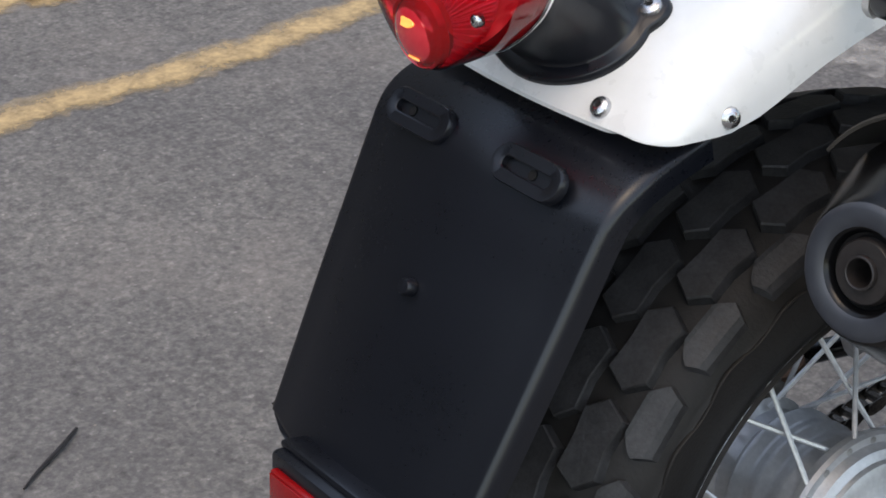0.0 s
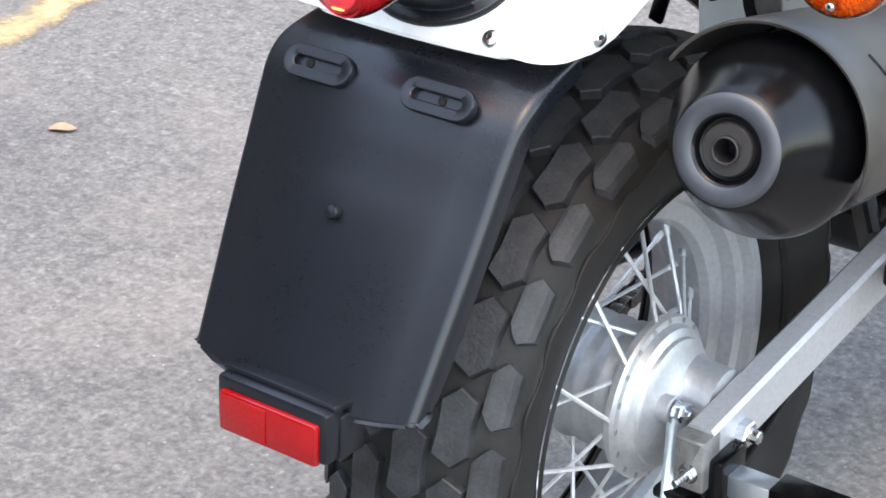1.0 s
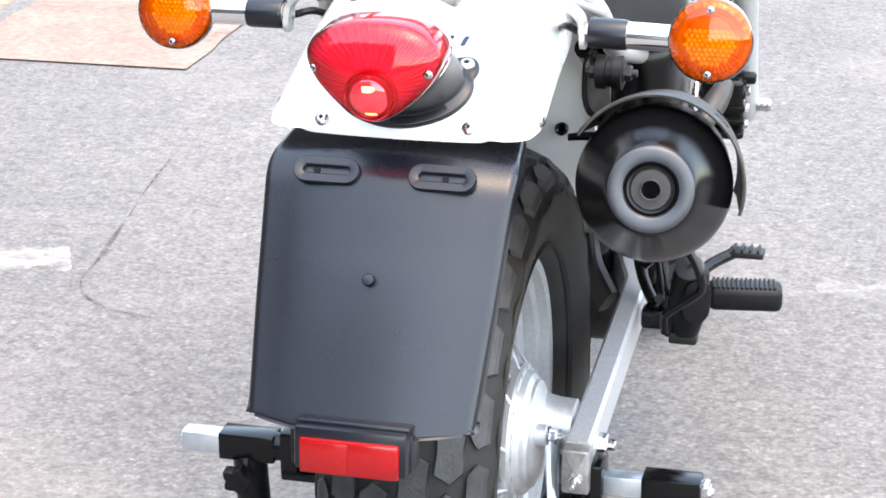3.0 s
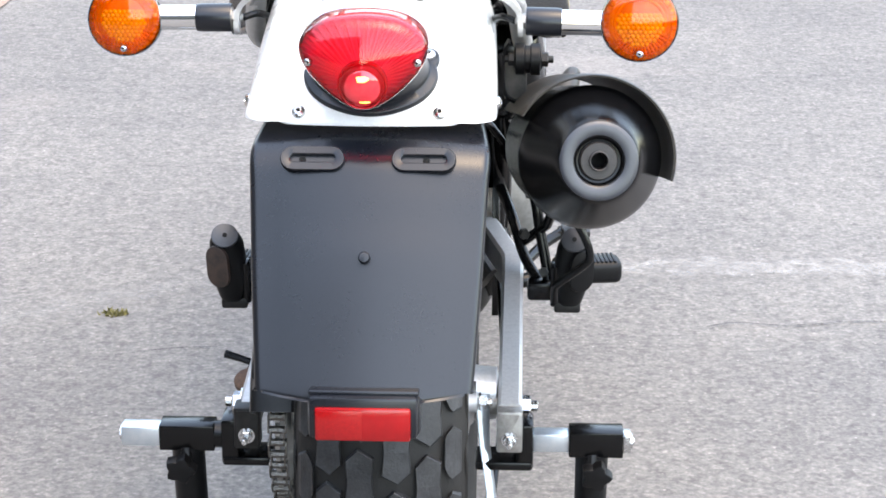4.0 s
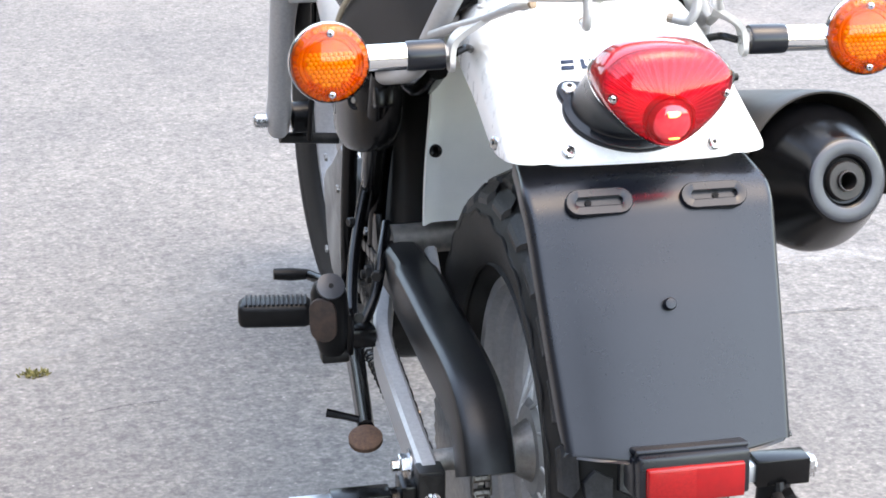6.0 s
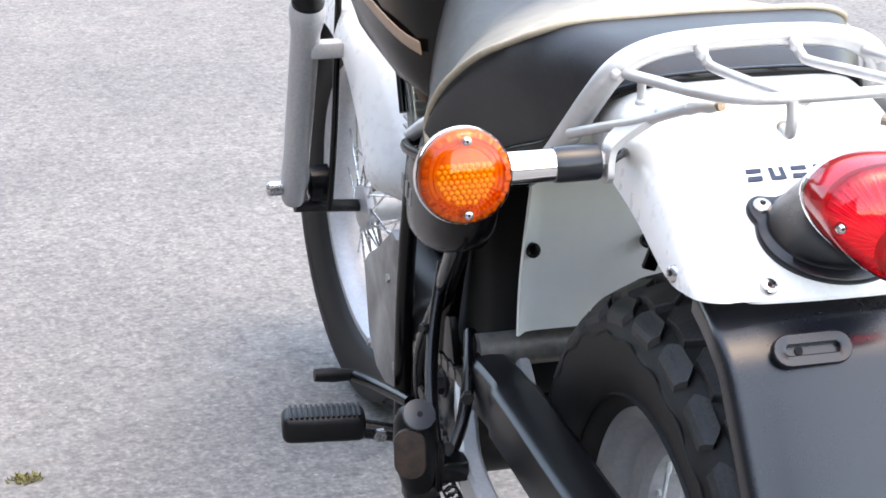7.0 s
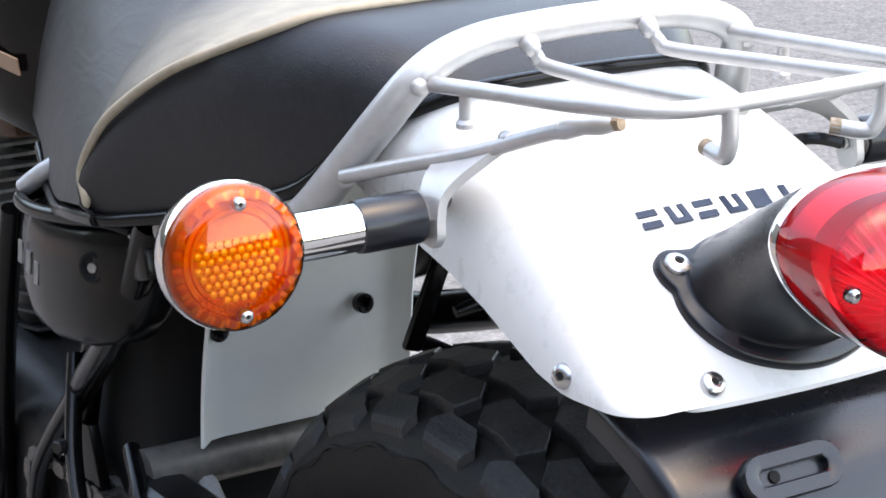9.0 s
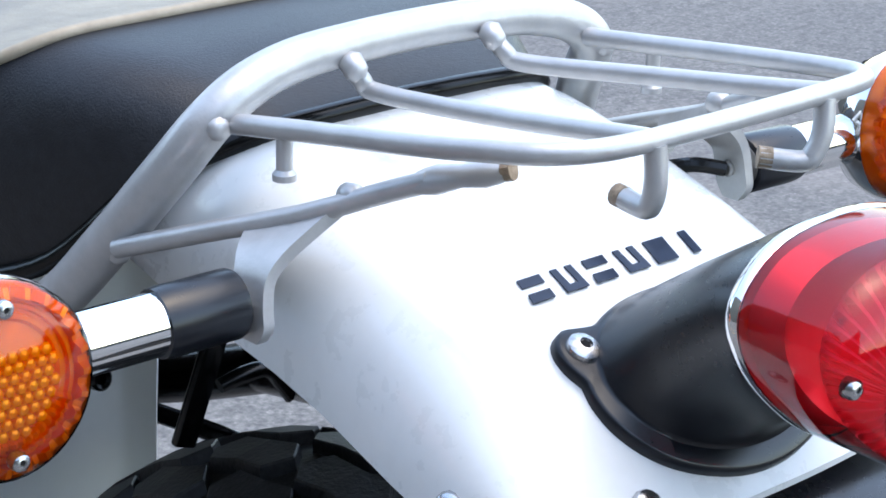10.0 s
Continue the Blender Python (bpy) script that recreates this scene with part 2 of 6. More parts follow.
def thick(bm, t, out):
    """Gives a sheet the thickness t on the side away from out."""
    bmesh.ops.recalc_face_normals(bm, faces=bm.faces)
    if sum(f.normal.dot(Vector(out)) * f.calc_area() for f in bm.faces) < 0:
        bmesh.ops.reverse_faces(bm, faces=bm.faces[:])
    bm.normal_update()
    old = bm.verts[:]
    faces = bm.faces[:]
    rim = [e for e in bm.edges if e.is_boundary]
    twin = {v: bm.verts.new(v.co - v.normal * t) for v in old}
    for f in faces:
        bm.faces.new([twin[v] for v in f.verts][::-1])
    for e in rim:
        v, w = e.verts
        bm.faces.new((v, w, twin[w], twin[v]))
    return bm


def join(*bms):
    """Merges meshes of one part."""
    out = bmesh.new()
    for b in bms:
        tmp = bpy.data.meshes.new("tmp")
        b.to_mesh(tmp)
        b.free()
        out.from_mesh(tmp)
        bpy.data.meshes.remove(tmp)
    return out


def smooth_path(pts, n=8, closed=False):
    """Catmull-Rom curve through points."""
    P = [Vector(p) for p in pts]
    out = []
    k = len(P)
    for i in range(k if closed else k - 1):
        if closed:
            a, b, c, d = P[(i - 1) % k], P[i], P[(i + 1) % k], P[(i + 2) % k]
        else:
            a, b, c, d = P[max(i - 1, 0)], P[i], P[i + 1], P[min(i + 2, k - 1)]
        for j in range(n):
            t = j / n
            out.append(0.5 * (2 * b + (c - a) * t + (2 * a - 5 * b + 4 * c - d) * t * t + (3 * b - a - 3 * c + d) * t ** 3))
    if not closed:
        out.append(P[-1])
    return out


def tube(pts, r, seg=12, n=0, closed=False, flat=1.0):
    """A round rod along points; n > 0 smooths the path. r: radius or one radius for each point."""
    P = smooth_path(pts, n, closed) if n else [Vector(p) for p in pts]
    k = len(P)
    R = [r] * k if not hasattr(r, "__len__") else [float(q) for q in np.interp(lin(0, 1, k), lin(0, 1, len(r)), r)]
    rows = []
    side = None
    for i, p in enumerate(P):
        d = ((P[(i + 1) % k] if closed or i < k - 1 else p) - (P[i - 1] if closed or i > 0 else p)).normalized()
        if side is None:
            side = d.orthogonal().normalized()
        side = (side - d * side.dot(d)).normalized()
        up = d.cross(side)
        rows.append([p + R[i] * (math.cos(a) * side + flat * math.sin(a) * up) for a in [2 * math.pi * j / seg for j in range(seg)]])
    return grid(rows, True, closed, cap=not closed)


def axes_from(d, up=(0, 0, 1)):
    d = Vector(d).normalized()
    u = Vector(up)
    s = u.cross(d)
    if s.length < 1e-4:
        s = Vector((1, 0, 0)).cross(d)
    s.normalize()
    return s, d.cross(s), d


def lathe(profile, at, d, seg=32, closed=False, a0=0.0, a1=360.0, cap=True):
    """Turns (along, radius) pairs round the axis d from the place at."""
    s, u, d = axes_from(d)
    at = Vector(at)
    full = abs(a1 - a0) > 359.9
    m = seg if full else seg + 1
    rows = [[at + d * h + r * (math.cos(a) * s + math.sin(a) * u) for a in
             [radians(a0 + (a1 - a0) * j / seg) for j in range(m)]] for h, r in profile]
    return grid(rows, full, closed, cap=cap and full and not closed)


def rbox(at, size, bevel=0.003, rot=None, seg=2):
    """A box with rounded edges about the centre at."""
    bm = bmesh.new()
    bmesh.ops.create_cube(bm, size=1.0)
    for v in bm.verts:
        v.co = Vector([c * q for c, q in zip(v.co, size)])
    if bevel:
        bmesh.ops.bevel(bm, geom=bm.edges[:], offset=bevel, segments=seg, profile=0.5, affect="EDGES")
    m = Matrix.Translation(at)
    if rot is not None:
        m = m @ rot
    bmesh.ops.transform(bm, matrix=m, verts=bm.verts)
    return bm


def turn(rx=0, ry=0, rz=0):
    return Euler([radians(a) for a in (rx, ry, rz)]).to_matrix().to_4x4()


def frame_at(at, normal, up=(0, 0, 1)):
    """A pose whose z axis is the normal."""
    s, u, d = axes_from(normal, up)
    m = Matrix((s, u, d)).transposed().to_4x4()
    m.translation = at
    return m


def prism(poly, depth, m, bevel=0.0):
    """An extruded outline in the xy plane of the pose m, from z = 0 to depth."""
    bm = bmesh.new()
    vs = [bm.verts.new((x, y, 0)) for x, y in poly]
    f = bm.faces.new(vs)
    r = bmesh.ops.extrude_face_region(bm, geom=[f])
    top = [e for e in r["geom"] if isinstance(e, bmesh.types.BMVert)]
    for v in top:
        v.co.z += depth
    if bevel:
        es = [e for e in bm.edges if all(v in top for v in e.verts)]
        bmesh.ops.bevel(bm, geom=es, offset=bevel, segments=2, profile=0.5, affect="EDGES")
    bmesh.ops.transform(bm, matrix=m, verts=bm.verts)
    return bm


def oval(w, h, n=8):
    """A slot-shaped outline of width w and height h."""
    r = h / 2
    a = w / 2 - r
    out = []
    for i in range(n + 1):
        t = -math.pi / 2 + math.pi * i / n
        out.append((a + r * math.cos(t), r * math.sin(t)))
    for i in range(n + 1):
        t = math.pi / 2 + math.pi * i / n
        out.append((-a + r * math.cos(t), r * math.sin(t)))
    return out


def button_screw(parent, at, normal, r=0.0065, mat=None, name="screw"):
    """A dome-headed socket screw."""
    n = Vector(normal).normalized()
    prof = [(-0.004, r * 0.98), (0.0, r), (r * 0.30, r * 0.88), (r * 0.5, r * 0.62), (r * 0.54, r * 0.36), (r * 0.40, r * 0.32)]
    part("socket", lathe([(r * 0.42, r * 0.32), (r * 0.43, r * 0.02)], Vector(at), n, 6), M["hole"], parent)
    return part(name, lathe(prof, Vector(at), n, 14), mat or M["steel"], parent, smooth=30)


def hex_bolt(parent, at, d, r=0.009, h=0.008, mat=None, stud=0.0, name="bolt"):
    bm = lathe([(0, r), (h * 0.85, r), (h, r * 0.86)], at, d, 6)
    if stud:
        bm = join(bm, lathe([(h * 0.9, r * 0.5), (h + stud, r * 0.5), (h + stud + 0.001, r * 0.4)], at, d, 10),
                  lathe([(-0.0015, r * 1.35), (0.0005, r * 1.35)], at, d, 16))
    return part(name, bm, mat or M["steel"], parent, smooth=30)


def lerp(table, y):
    """Interpolates a table of (y, value) that falls in y."""
    t = sorted(table)
    return float(np.interp(y, [a for a, _ in t], [b for _, b in t]))


# ---- the ground ----
def asphalt():
    m = bpy.data.materials.new("asphalt")
    m.use_nodes = True
    nt = m.node_tree
    L = nt.links.new
    p = nt.nodes["Principled BSDF"]
    tc = nt.nodes.new("ShaderNodeTexCoord")

    def noise_tex(sc, det=5.0, r=0.6):
        n = nt.nodes.new("ShaderNodeTexNoise")
        n.inputs["Scale"].default_value, n.inputs["Detail"].default_value, n.inputs["Roughness"].default_value = sc, det, r
        L(tc.outputs["Object"], n.inputs["Vector"])
        return n

    def ramp(src, stops):
        r = nt.nodes.new("ShaderNodeValToRGB")
        r.color_ramp.elements[0].position, r.color_ramp.elements[0].color = stops[0][0], (*stops[0][1], 1)
        r.color_ramp.elements[1].position, r.color_ramp.elements[1].color = stops[-1][0], (*stops[-1][1], 1)
        for pos, c in stops[1:-1]:
            e = r.color_ramp.elements.new(pos)
            e.color = (*c, 1)
        L(src, r.inputs["Fac"])
        return r

    def mixc(a, b, fac, kind="MIX"):
        x = nt.nodes.new("ShaderNodeMix")
        x.data_type = "RGBA"
        x.blend_type = kind
        for s, v in (("Factor", fac), ("A", a), ("B", b)):
            sock = [q for q in x.inputs if q.name == s and q.enabled][0]
            if hasattr(v, "is_output"):
                L(v, sock)
            elif s == "Factor":
                sock.default_value = v
            else:
                sock.default_value = (*v, 1)
        return [q for q in x.outputs if q.enabled][0]
    vor = nt.nodes.new("ShaderNodeTexVoronoi")
    vor.inputs["Scale"].default_value = 75
    L(tc.outputs["Object"], vor.inputs["Vector"])
    stones = ramp(noise_tex(110, 3, 0.6).outputs["Fac"], [(0.28, (0.108, 0.107, 0.106)), (0.45, (0.148, 0.145, 0.142)), (0.55, (0.172, 0.168, 0.163)), (0.72, (0.232, 0.226, 0.218))])
    speck = ramp(vor.outputs["Distance"], [(0.10, (1, 1, 1)), (0.22, (0, 0, 0))])
    sep = nt.nodes.new("ShaderNodeSeparateColor")
    L(vor.outputs["Color"], sep.inputs["Color"])
    pick = ramp(sep.outputs["Red"], [(0.55, (0, 0, 0)), (0.95, (0.8, 0.8, 0.8))])
    both = nt.nodes.new("ShaderNodeMath")
    both.operation = "MULTIPLY"
    L(speck.outputs["Color"], both.inputs[0])
    L(pick.outputs["Color"], both.inputs[1])
    stone_tint = ramp(sep.outputs["Green"], [(0.0, (0.10, 0.098, 0.095)), (0.4, (0.30, 0.27, 0.24)), (1.0, (0.42, 0.41, 0.40))])
    jit = nt.nodes.new("ShaderNodeVectorMath")
    jit.operation = "MULTIPLY_ADD"
    jit.inputs[1].default_value = (0.010, 0.010, 0.0)
    L(noise_tex(150, 2, 0.5).outputs["Color"], jit.inputs[0])
    L(tc.outputs["Object"], jit.inputs[2])
    vor2 = nt.nodes.new("ShaderNodeTexVoronoi")
    vor2.inputs["Scale"].default_value = 118
    L(jit.outputs["Vector"], vor2.inputs["Vector"])
    sep2 = nt.nodes.new("ShaderNodeSeparateColor")
    L(vor2.outputs["Color"], sep2.inputs["Color"])
    pebble = ramp(sep2.outputs["Red"], [(0.0, (0.84, 0.84, 0.85)), (0.40, (0.97, 0.97, 0.975)), (0.85, (1.05, 1.045, 1.04)), (1.0, (1.25, 1.24, 1.22))])
    base_c = mixc(stones.outputs["Color"], pebble.outputs["Color"], 1.0, "MULTIPLY")
    c = mixc(base_c, stone_tint.outputs["Color"], both.outputs["Value"])
    blotch = ramp(noise_tex(1.6, 6).outputs["Fac"], [(0.3, (0.715, 0.705, 0.70)), (0.7, (0.985, 0.966, 0.924))])
    grain = ramp(noise_tex(17, 5, 0.7).outputs["Fac"], [(0.3, (0.83, 0.83, 0.835)), (0.7, (1.10, 1.10, 1.10))])
    c = mixc(c, blotch.outputs["Color"], 1.0, "MULTIPLY")
    c = mixc(c, grain.outputs["Color"], 1.0, "MULTIPLY")
    pits = ramp(noise_tex(42, 3, 0.65).outputs["Fac"], [(0.34, (0.74, 0.735, 0.735)), (0.5, (1.0, 1.0, 1.0)), (0.68, (1.18, 1.165, 1.145))])
    c = mixc(c, pits.outputs["Color"], 1.0, "MULTIPLY")
    worn = ramp(noise_tex(0.9, 7, 0.65).outputs["Fac"], [(0.55, (0, 0, 0)), (0.68, (1, 1, 1))])
    wsep = nt.nodes.new("ShaderNodeMath")
    wsep.operation = "MULTIPLY"
    wsep.inputs[1].default_value = 0.28
    L(worn.outputs["Color"], wsep.inputs[0])
    c = mixc(c, (0.33, 0.29, 0.26), wsep.outputs["Value"])
    L(c, p.inputs["Base Color"])
    p.inputs["Roughness"].default_value = 0.85
    b = nt.nodes.new("ShaderNodeBump")
    b.inputs["Strength"].default_value, b.inputs["Distance"].default_value = 0.14, 0.002
    L(noise_tex(260, 3, 0.7).outputs["Fac"], b.inputs["Height"])
    b2 = nt.nodes.new("ShaderNodeBump")
    b2.inputs["Strength"].default_value, b2.inputs["Distance"].default_value = 0.22, 0.004
    L(noise_tex(60).outputs["Fac"], b2.inputs["Height"])
    L(b.outputs["Normal"], b2.inputs["Normal"])
    L(b2.outputs["Normal"], p.inputs["Normal"])
    return m


M["asphalt"] = asphalt()


def worn_paint(name, colour, wear, scale=14.0, cover=1.0, soft=0.08):
    """Road paint that has flaked off in places, where what lies below shows."""
    m = bpy.data.materials.new(name)
    m.use_nodes = True
    nt = m.node_tree
    L = nt.links.new
    p = nt.nodes["Principled BSDF"]
    tc = nt.nodes.new("ShaderNodeTexCoord")
    n = nt.nodes.new("ShaderNodeTexNoise")
    n.inputs["Scale"].default_value, n.inputs["Detail"].default_value, n.inputs["Roughness"].default_value = scale, 8, 0.7
    L(tc.outputs["Object"], n.inputs["Vector"])
    r = nt.nodes.new("ShaderNodeValToRGB")
    r.color_ramp.elements[0].position, r.color_ramp.elements[1].position = wear - soft, wear + soft
    r.color_ramp.elements[1].color = (cover, cover, cover, 1)
    edge = nt.nodes.new("ShaderNodeAttribute")
    edge.attribute_name = "paint_body"
    thin = nt.nodes.new("ShaderNodeMapRange")
    thin.inputs["From Max"].default_value = 0.75
    thin.inputs["To Min"].default_value, thin.inputs["To Max"].default_value = -0.34, 0.0
    L(edge.outputs["Fac"], thin.inputs["Value"])
    left = nt.nodes.new("ShaderNodeMath")
    L(n.outputs["Fac"], left.inputs[0])
    L(thin.outputs["Result"], left.inputs[1])
    L(left.outputs["Value"], r.inputs["Fac"])
    tr = nt.nodes.new("ShaderNodeBsdfTransparent")
    ms = nt.nodes.new("ShaderNodeMixShader")
    L(r.outputs["Color"], ms.inputs["Fac"])
    L(tr.outputs["BSDF"], ms.inputs[1])
    L(p.outputs["BSDF"], ms.inputs[2])
    L(ms.outputs["Shader"], nt.nodes["Material Output"].inputs["Surface"])
    n2 = nt.nodes.new("ShaderNodeTexNoise")
    n2.inputs["Scale"].default_value = 90
    L(tc.outputs["Object"], n2.inputs["Vector"])
    r2 = nt.nodes.new("ShaderNodeValToRGB")
    r2.color_ramp.elements[0].position, r2.color_ramp.elements[1].position = 0.3, 0.7
    r2.color_ramp.elements[0].color = (*[v * 0.7 for v in colour], 1)
    r2.color_ramp.elements[1].color = (*colour, 1)
    L(n2.outputs["Fac"], r2.inputs["Fac"])
    L(r2.outputs["Color"], p.inputs["Base Color"])
    p.inputs["Roughness"].default_value = 0.8
    return m


M["yellow"] = worn_paint("yellow_road_paint", (0.62, 0.44, 0.23), 0.37, 14.0, 0.90, 0.18)
M["whiteline"] = worn_paint("white_road_paint", (0.56, 0.55, 0.53), 0.56, 20.0, 0.42, 0.18)
M["fadedline"] = worn_paint("faded_road_paint", (0.42, 0.41, 0.395), 0.54, 16.0, 0.26, 0.16)
M["whitepatch"] = worn_paint("white_paint_spill", (0.68, 0.65, 0.60), 0.52, 10.0, 0.78, 0.18)

bm = bmesh.new()
bmesh.ops.create_grid(bm, x_segments=2, y_segments=2, size=300)
ground = part("ground", bm, M["asphalt"], None)
tagged(ground, "weathered grey asphalt with worn paint", "ground", kind="structure")


def strip(name, pts, width, mat, label, rag=0.012, z=0.004, category="road marking"):
    """A flat band of road paint with ragged edges along points on the ground."""
    path = smooth_path([(x, y, z) for x, y in pts], 14)
    rows = []
    for i, p in enumerate(path):
        d = (path[min(i + 1, len(path) - 1)] - path[max(i - 1, 0)]).normalized()
        s = Vector((-d.y, d.x, 0))
        l, r = (noise.noise(p * 6 + Vector((k, 0, 0))) * rag for k in (3, 17))
        rows.append([p + s * (width / 2 + l), p, p - s * (width / 2 + r)])
    ob = part(name, grid(rows), mat, None)
    body = ob.data.attributes.new("paint_body", "FLOAT", "POINT")
    for i, v in enumerate(body.data):
        end = i // 3 in (0, len(rows) - 1)
        v.value = 1.0 if category == "crack" or (i % 3 == 1 and not end) else 0.0
    return tagged(ob, label, category, kind="structure")


strip("yellow_line", [(-1.83, -1.5), (-1.85, 0.2), (-1.83, 0.5), (-1.865, 0.93), (-1.98, 1.8), (-2.10, 2.6), (-2.16, 3.6), (-2.3, 6)], 0.125, M["yellow"], "faded yellow painted road line, edges flaked away")
strip("yellow_line", [(-2.36, -1.5), (-2.31, 0.4), (-2.27, 0.55), (-2.3, 1.6), (-2.5, 3.5)], 0.125, M["yellow"], "faded yellow painted road line, edges flaked away")
strip("white_line", [(0.30, 1.57), (0.8, 1.59), (1.12, 1.57), (1.8, 1.52)], 0.20, M["whiteline"], "worn white painted line on the asphalt", 0.06)
strip("white_line", [(-0.95, 1.20), (-0.62, 1.36), (-0.10, 1.74), (0.2, 1.9)], 0.20, M["fadedline"], "almost worn away white painted line", 0.05)
strip("white_line", [(-1.95, 1.46), (-1.75, 1.525), (-1.5, 1.58), (-1.25, 1.62), (-1.0, 1.65)], 0.14, M["fadedline"], "almost worn away white painted line", 0.05)
strip("white_patch", [(-1.36, 1.328), (-1.24, 1.37), (-1.10, 1.43)], 0.15, M["whitepatch"], "spilt white paint on the asphalt", 0.09)

M["crack"] = worn_paint("crack_filler", (0.075, 0.071, 0.068), 0.50, 22.0, 0.9, 0.12)
strip("crack", [(-1.13, 2.04), (-1.10, 1.80), (-1.07, 1.61), (-1.045, 1.45), (-1.02, 1.28), (-0.93, 1.19), (-0.79, 1.155)], 0.0062, M["crack"], "fine dark crack in the asphalt", 0.006, 0.003, "crack")
strip("crack", [(0.50, 1.27), (0.556, 1.292), (0.66, 1.285), (0.786, 1.31), (0.95, 1.30)], 0.0062, M["crack"], "fine dark crack in the asphalt", 0.006, 0.003, "crack")
strip("crack", [(-0.554, 1.096), (-0.46, 1.13), (-0.378, 1.14)], 0.0062, M["crack"], "fine dark crack in the asphalt", 0.006, 0.003, "crack")
M["paving"] = surf("reddish_paving", (0.15, 0.10, 0.08), (0.29, 0.215, 0.175), 45, 0.85, 0.08, bump=0.6, bscale=160, big=7, bigmix=0.45)
strip("paving_patch", [(-1.69, 2.745), (-1.70, 3.3), (-1.73, 4.2), (-1.8, 6.0)], 0.66, M["paving"], "rough reddish-brown paved strip beside the line", 0.02, 0.005, "paving")

# unseen dark walls added behind and beside the camera, to darken low reflections
M["unseen_wall"] = surf("rough_dark_render", (0.075, 0.074, 0.068), (0.115, 0.113, 0.105), 6, 0.9, 0.05, bump=0.5, bscale=40, big=0.6)
for nm, at, size in (("unseen_wall_south", (4.5, -9.5, 0.6), (10.6, 0.3, 1.2)), ("unseen_wall_southwest", (-5.29, -9.5, 3.1), (8.98, 0.3, 6.2)), ("unseen_wall_north", (0, 11.5, 1.4), (19.6, 0.3, 2.8)), ("unseen_wall_east", (9.65, 1, 0.6), (0.3, 21.6, 1.2)), ("unseen_wall_west", (-9.65, 1, 4.6), (0.3, 21.6, 9.2))):
    tagged(part(nm, rbox(at, size, 0.02), M["unseen_wall"], None), "unseen dark wall added to darken reflections", "wall", kind="structure")


# ---- the motorcycle ----
bike = thing("motorcycle", (0.0, 0.7, 0.0), "white and black motorcycle with rear rack, standing on a paddock stand", "motorcycle")
CX = 0.005
AX = Vector((0.009, 0.047, 0.383))          # rear axle
FX = Vector((0.020, 1.470, 0.335))          # front axle, the wheel steered a little to the left
STEER = Matrix.Rotation(radians(5), 4, "Z")
AXLE = STEER.to_3x3() @ Vector((1, 0, 0))
RIGHT = Vector((1, 0, 0))


def fender_z(y):
    return lerp([(0.10, 0.943), (0.05, 0.938), (0.0, 0.930), (-0.05, 0.916), (-0.10, 0.899), (-0.13, 0.887), (-0.165, 0.868),
                 (-0.19, 0.851), (-0.218, 0.8275), (-0.228, 0.8172)], y)


def fender_w(y):
    w = lerp([(0.10, 0.116), (0.05, 0.125), (0.0, 0.130), (-0.10, 0.133), (-0.165, 0.1340), (-0.232, 0.1320)], y)
    r = 0.030
    d = min(r, max(0.0, y + 0.2285))
    return w - r + math.sqrt(max(0.0, r * r - (r - d) ** 2))


def fender_edge(y):
    return lerp([(0.10, 0.856), (0.0, 0.849), (-0.04, 0.843), (-0.08, 0.834), (-0.108, 0.825), (-0.135, 0.816), (-0.165, 0.812), (-0.20, 0.8155), (-0.228, 0.8160)], y)


def fender_skin(u, y):
    """The height of the tail at the share u of its half width: a flat top with round shoulders."""
    zc, ze = fender_z(y), fender_edge(y)
    return ze + (zc - ze) * max(0.0, 1 - min(1.0, abs(u)) ** 5.5) ** 0.45


def fender_at(x, y):
    """The height of the white tail's skin."""
    return fender_skin(x / fender_w(y), y)


def fender_normal(x, y):
    e = 0.004
    dx = (fender_at(x + e, y) - fender_at(x - e, y)) / (2 * e)
    dy = (fender_at(x, y + e) - fender_at(x, y - e)) / (2 * e)
    return Vector((-dx, -dy, 1)).normalized()


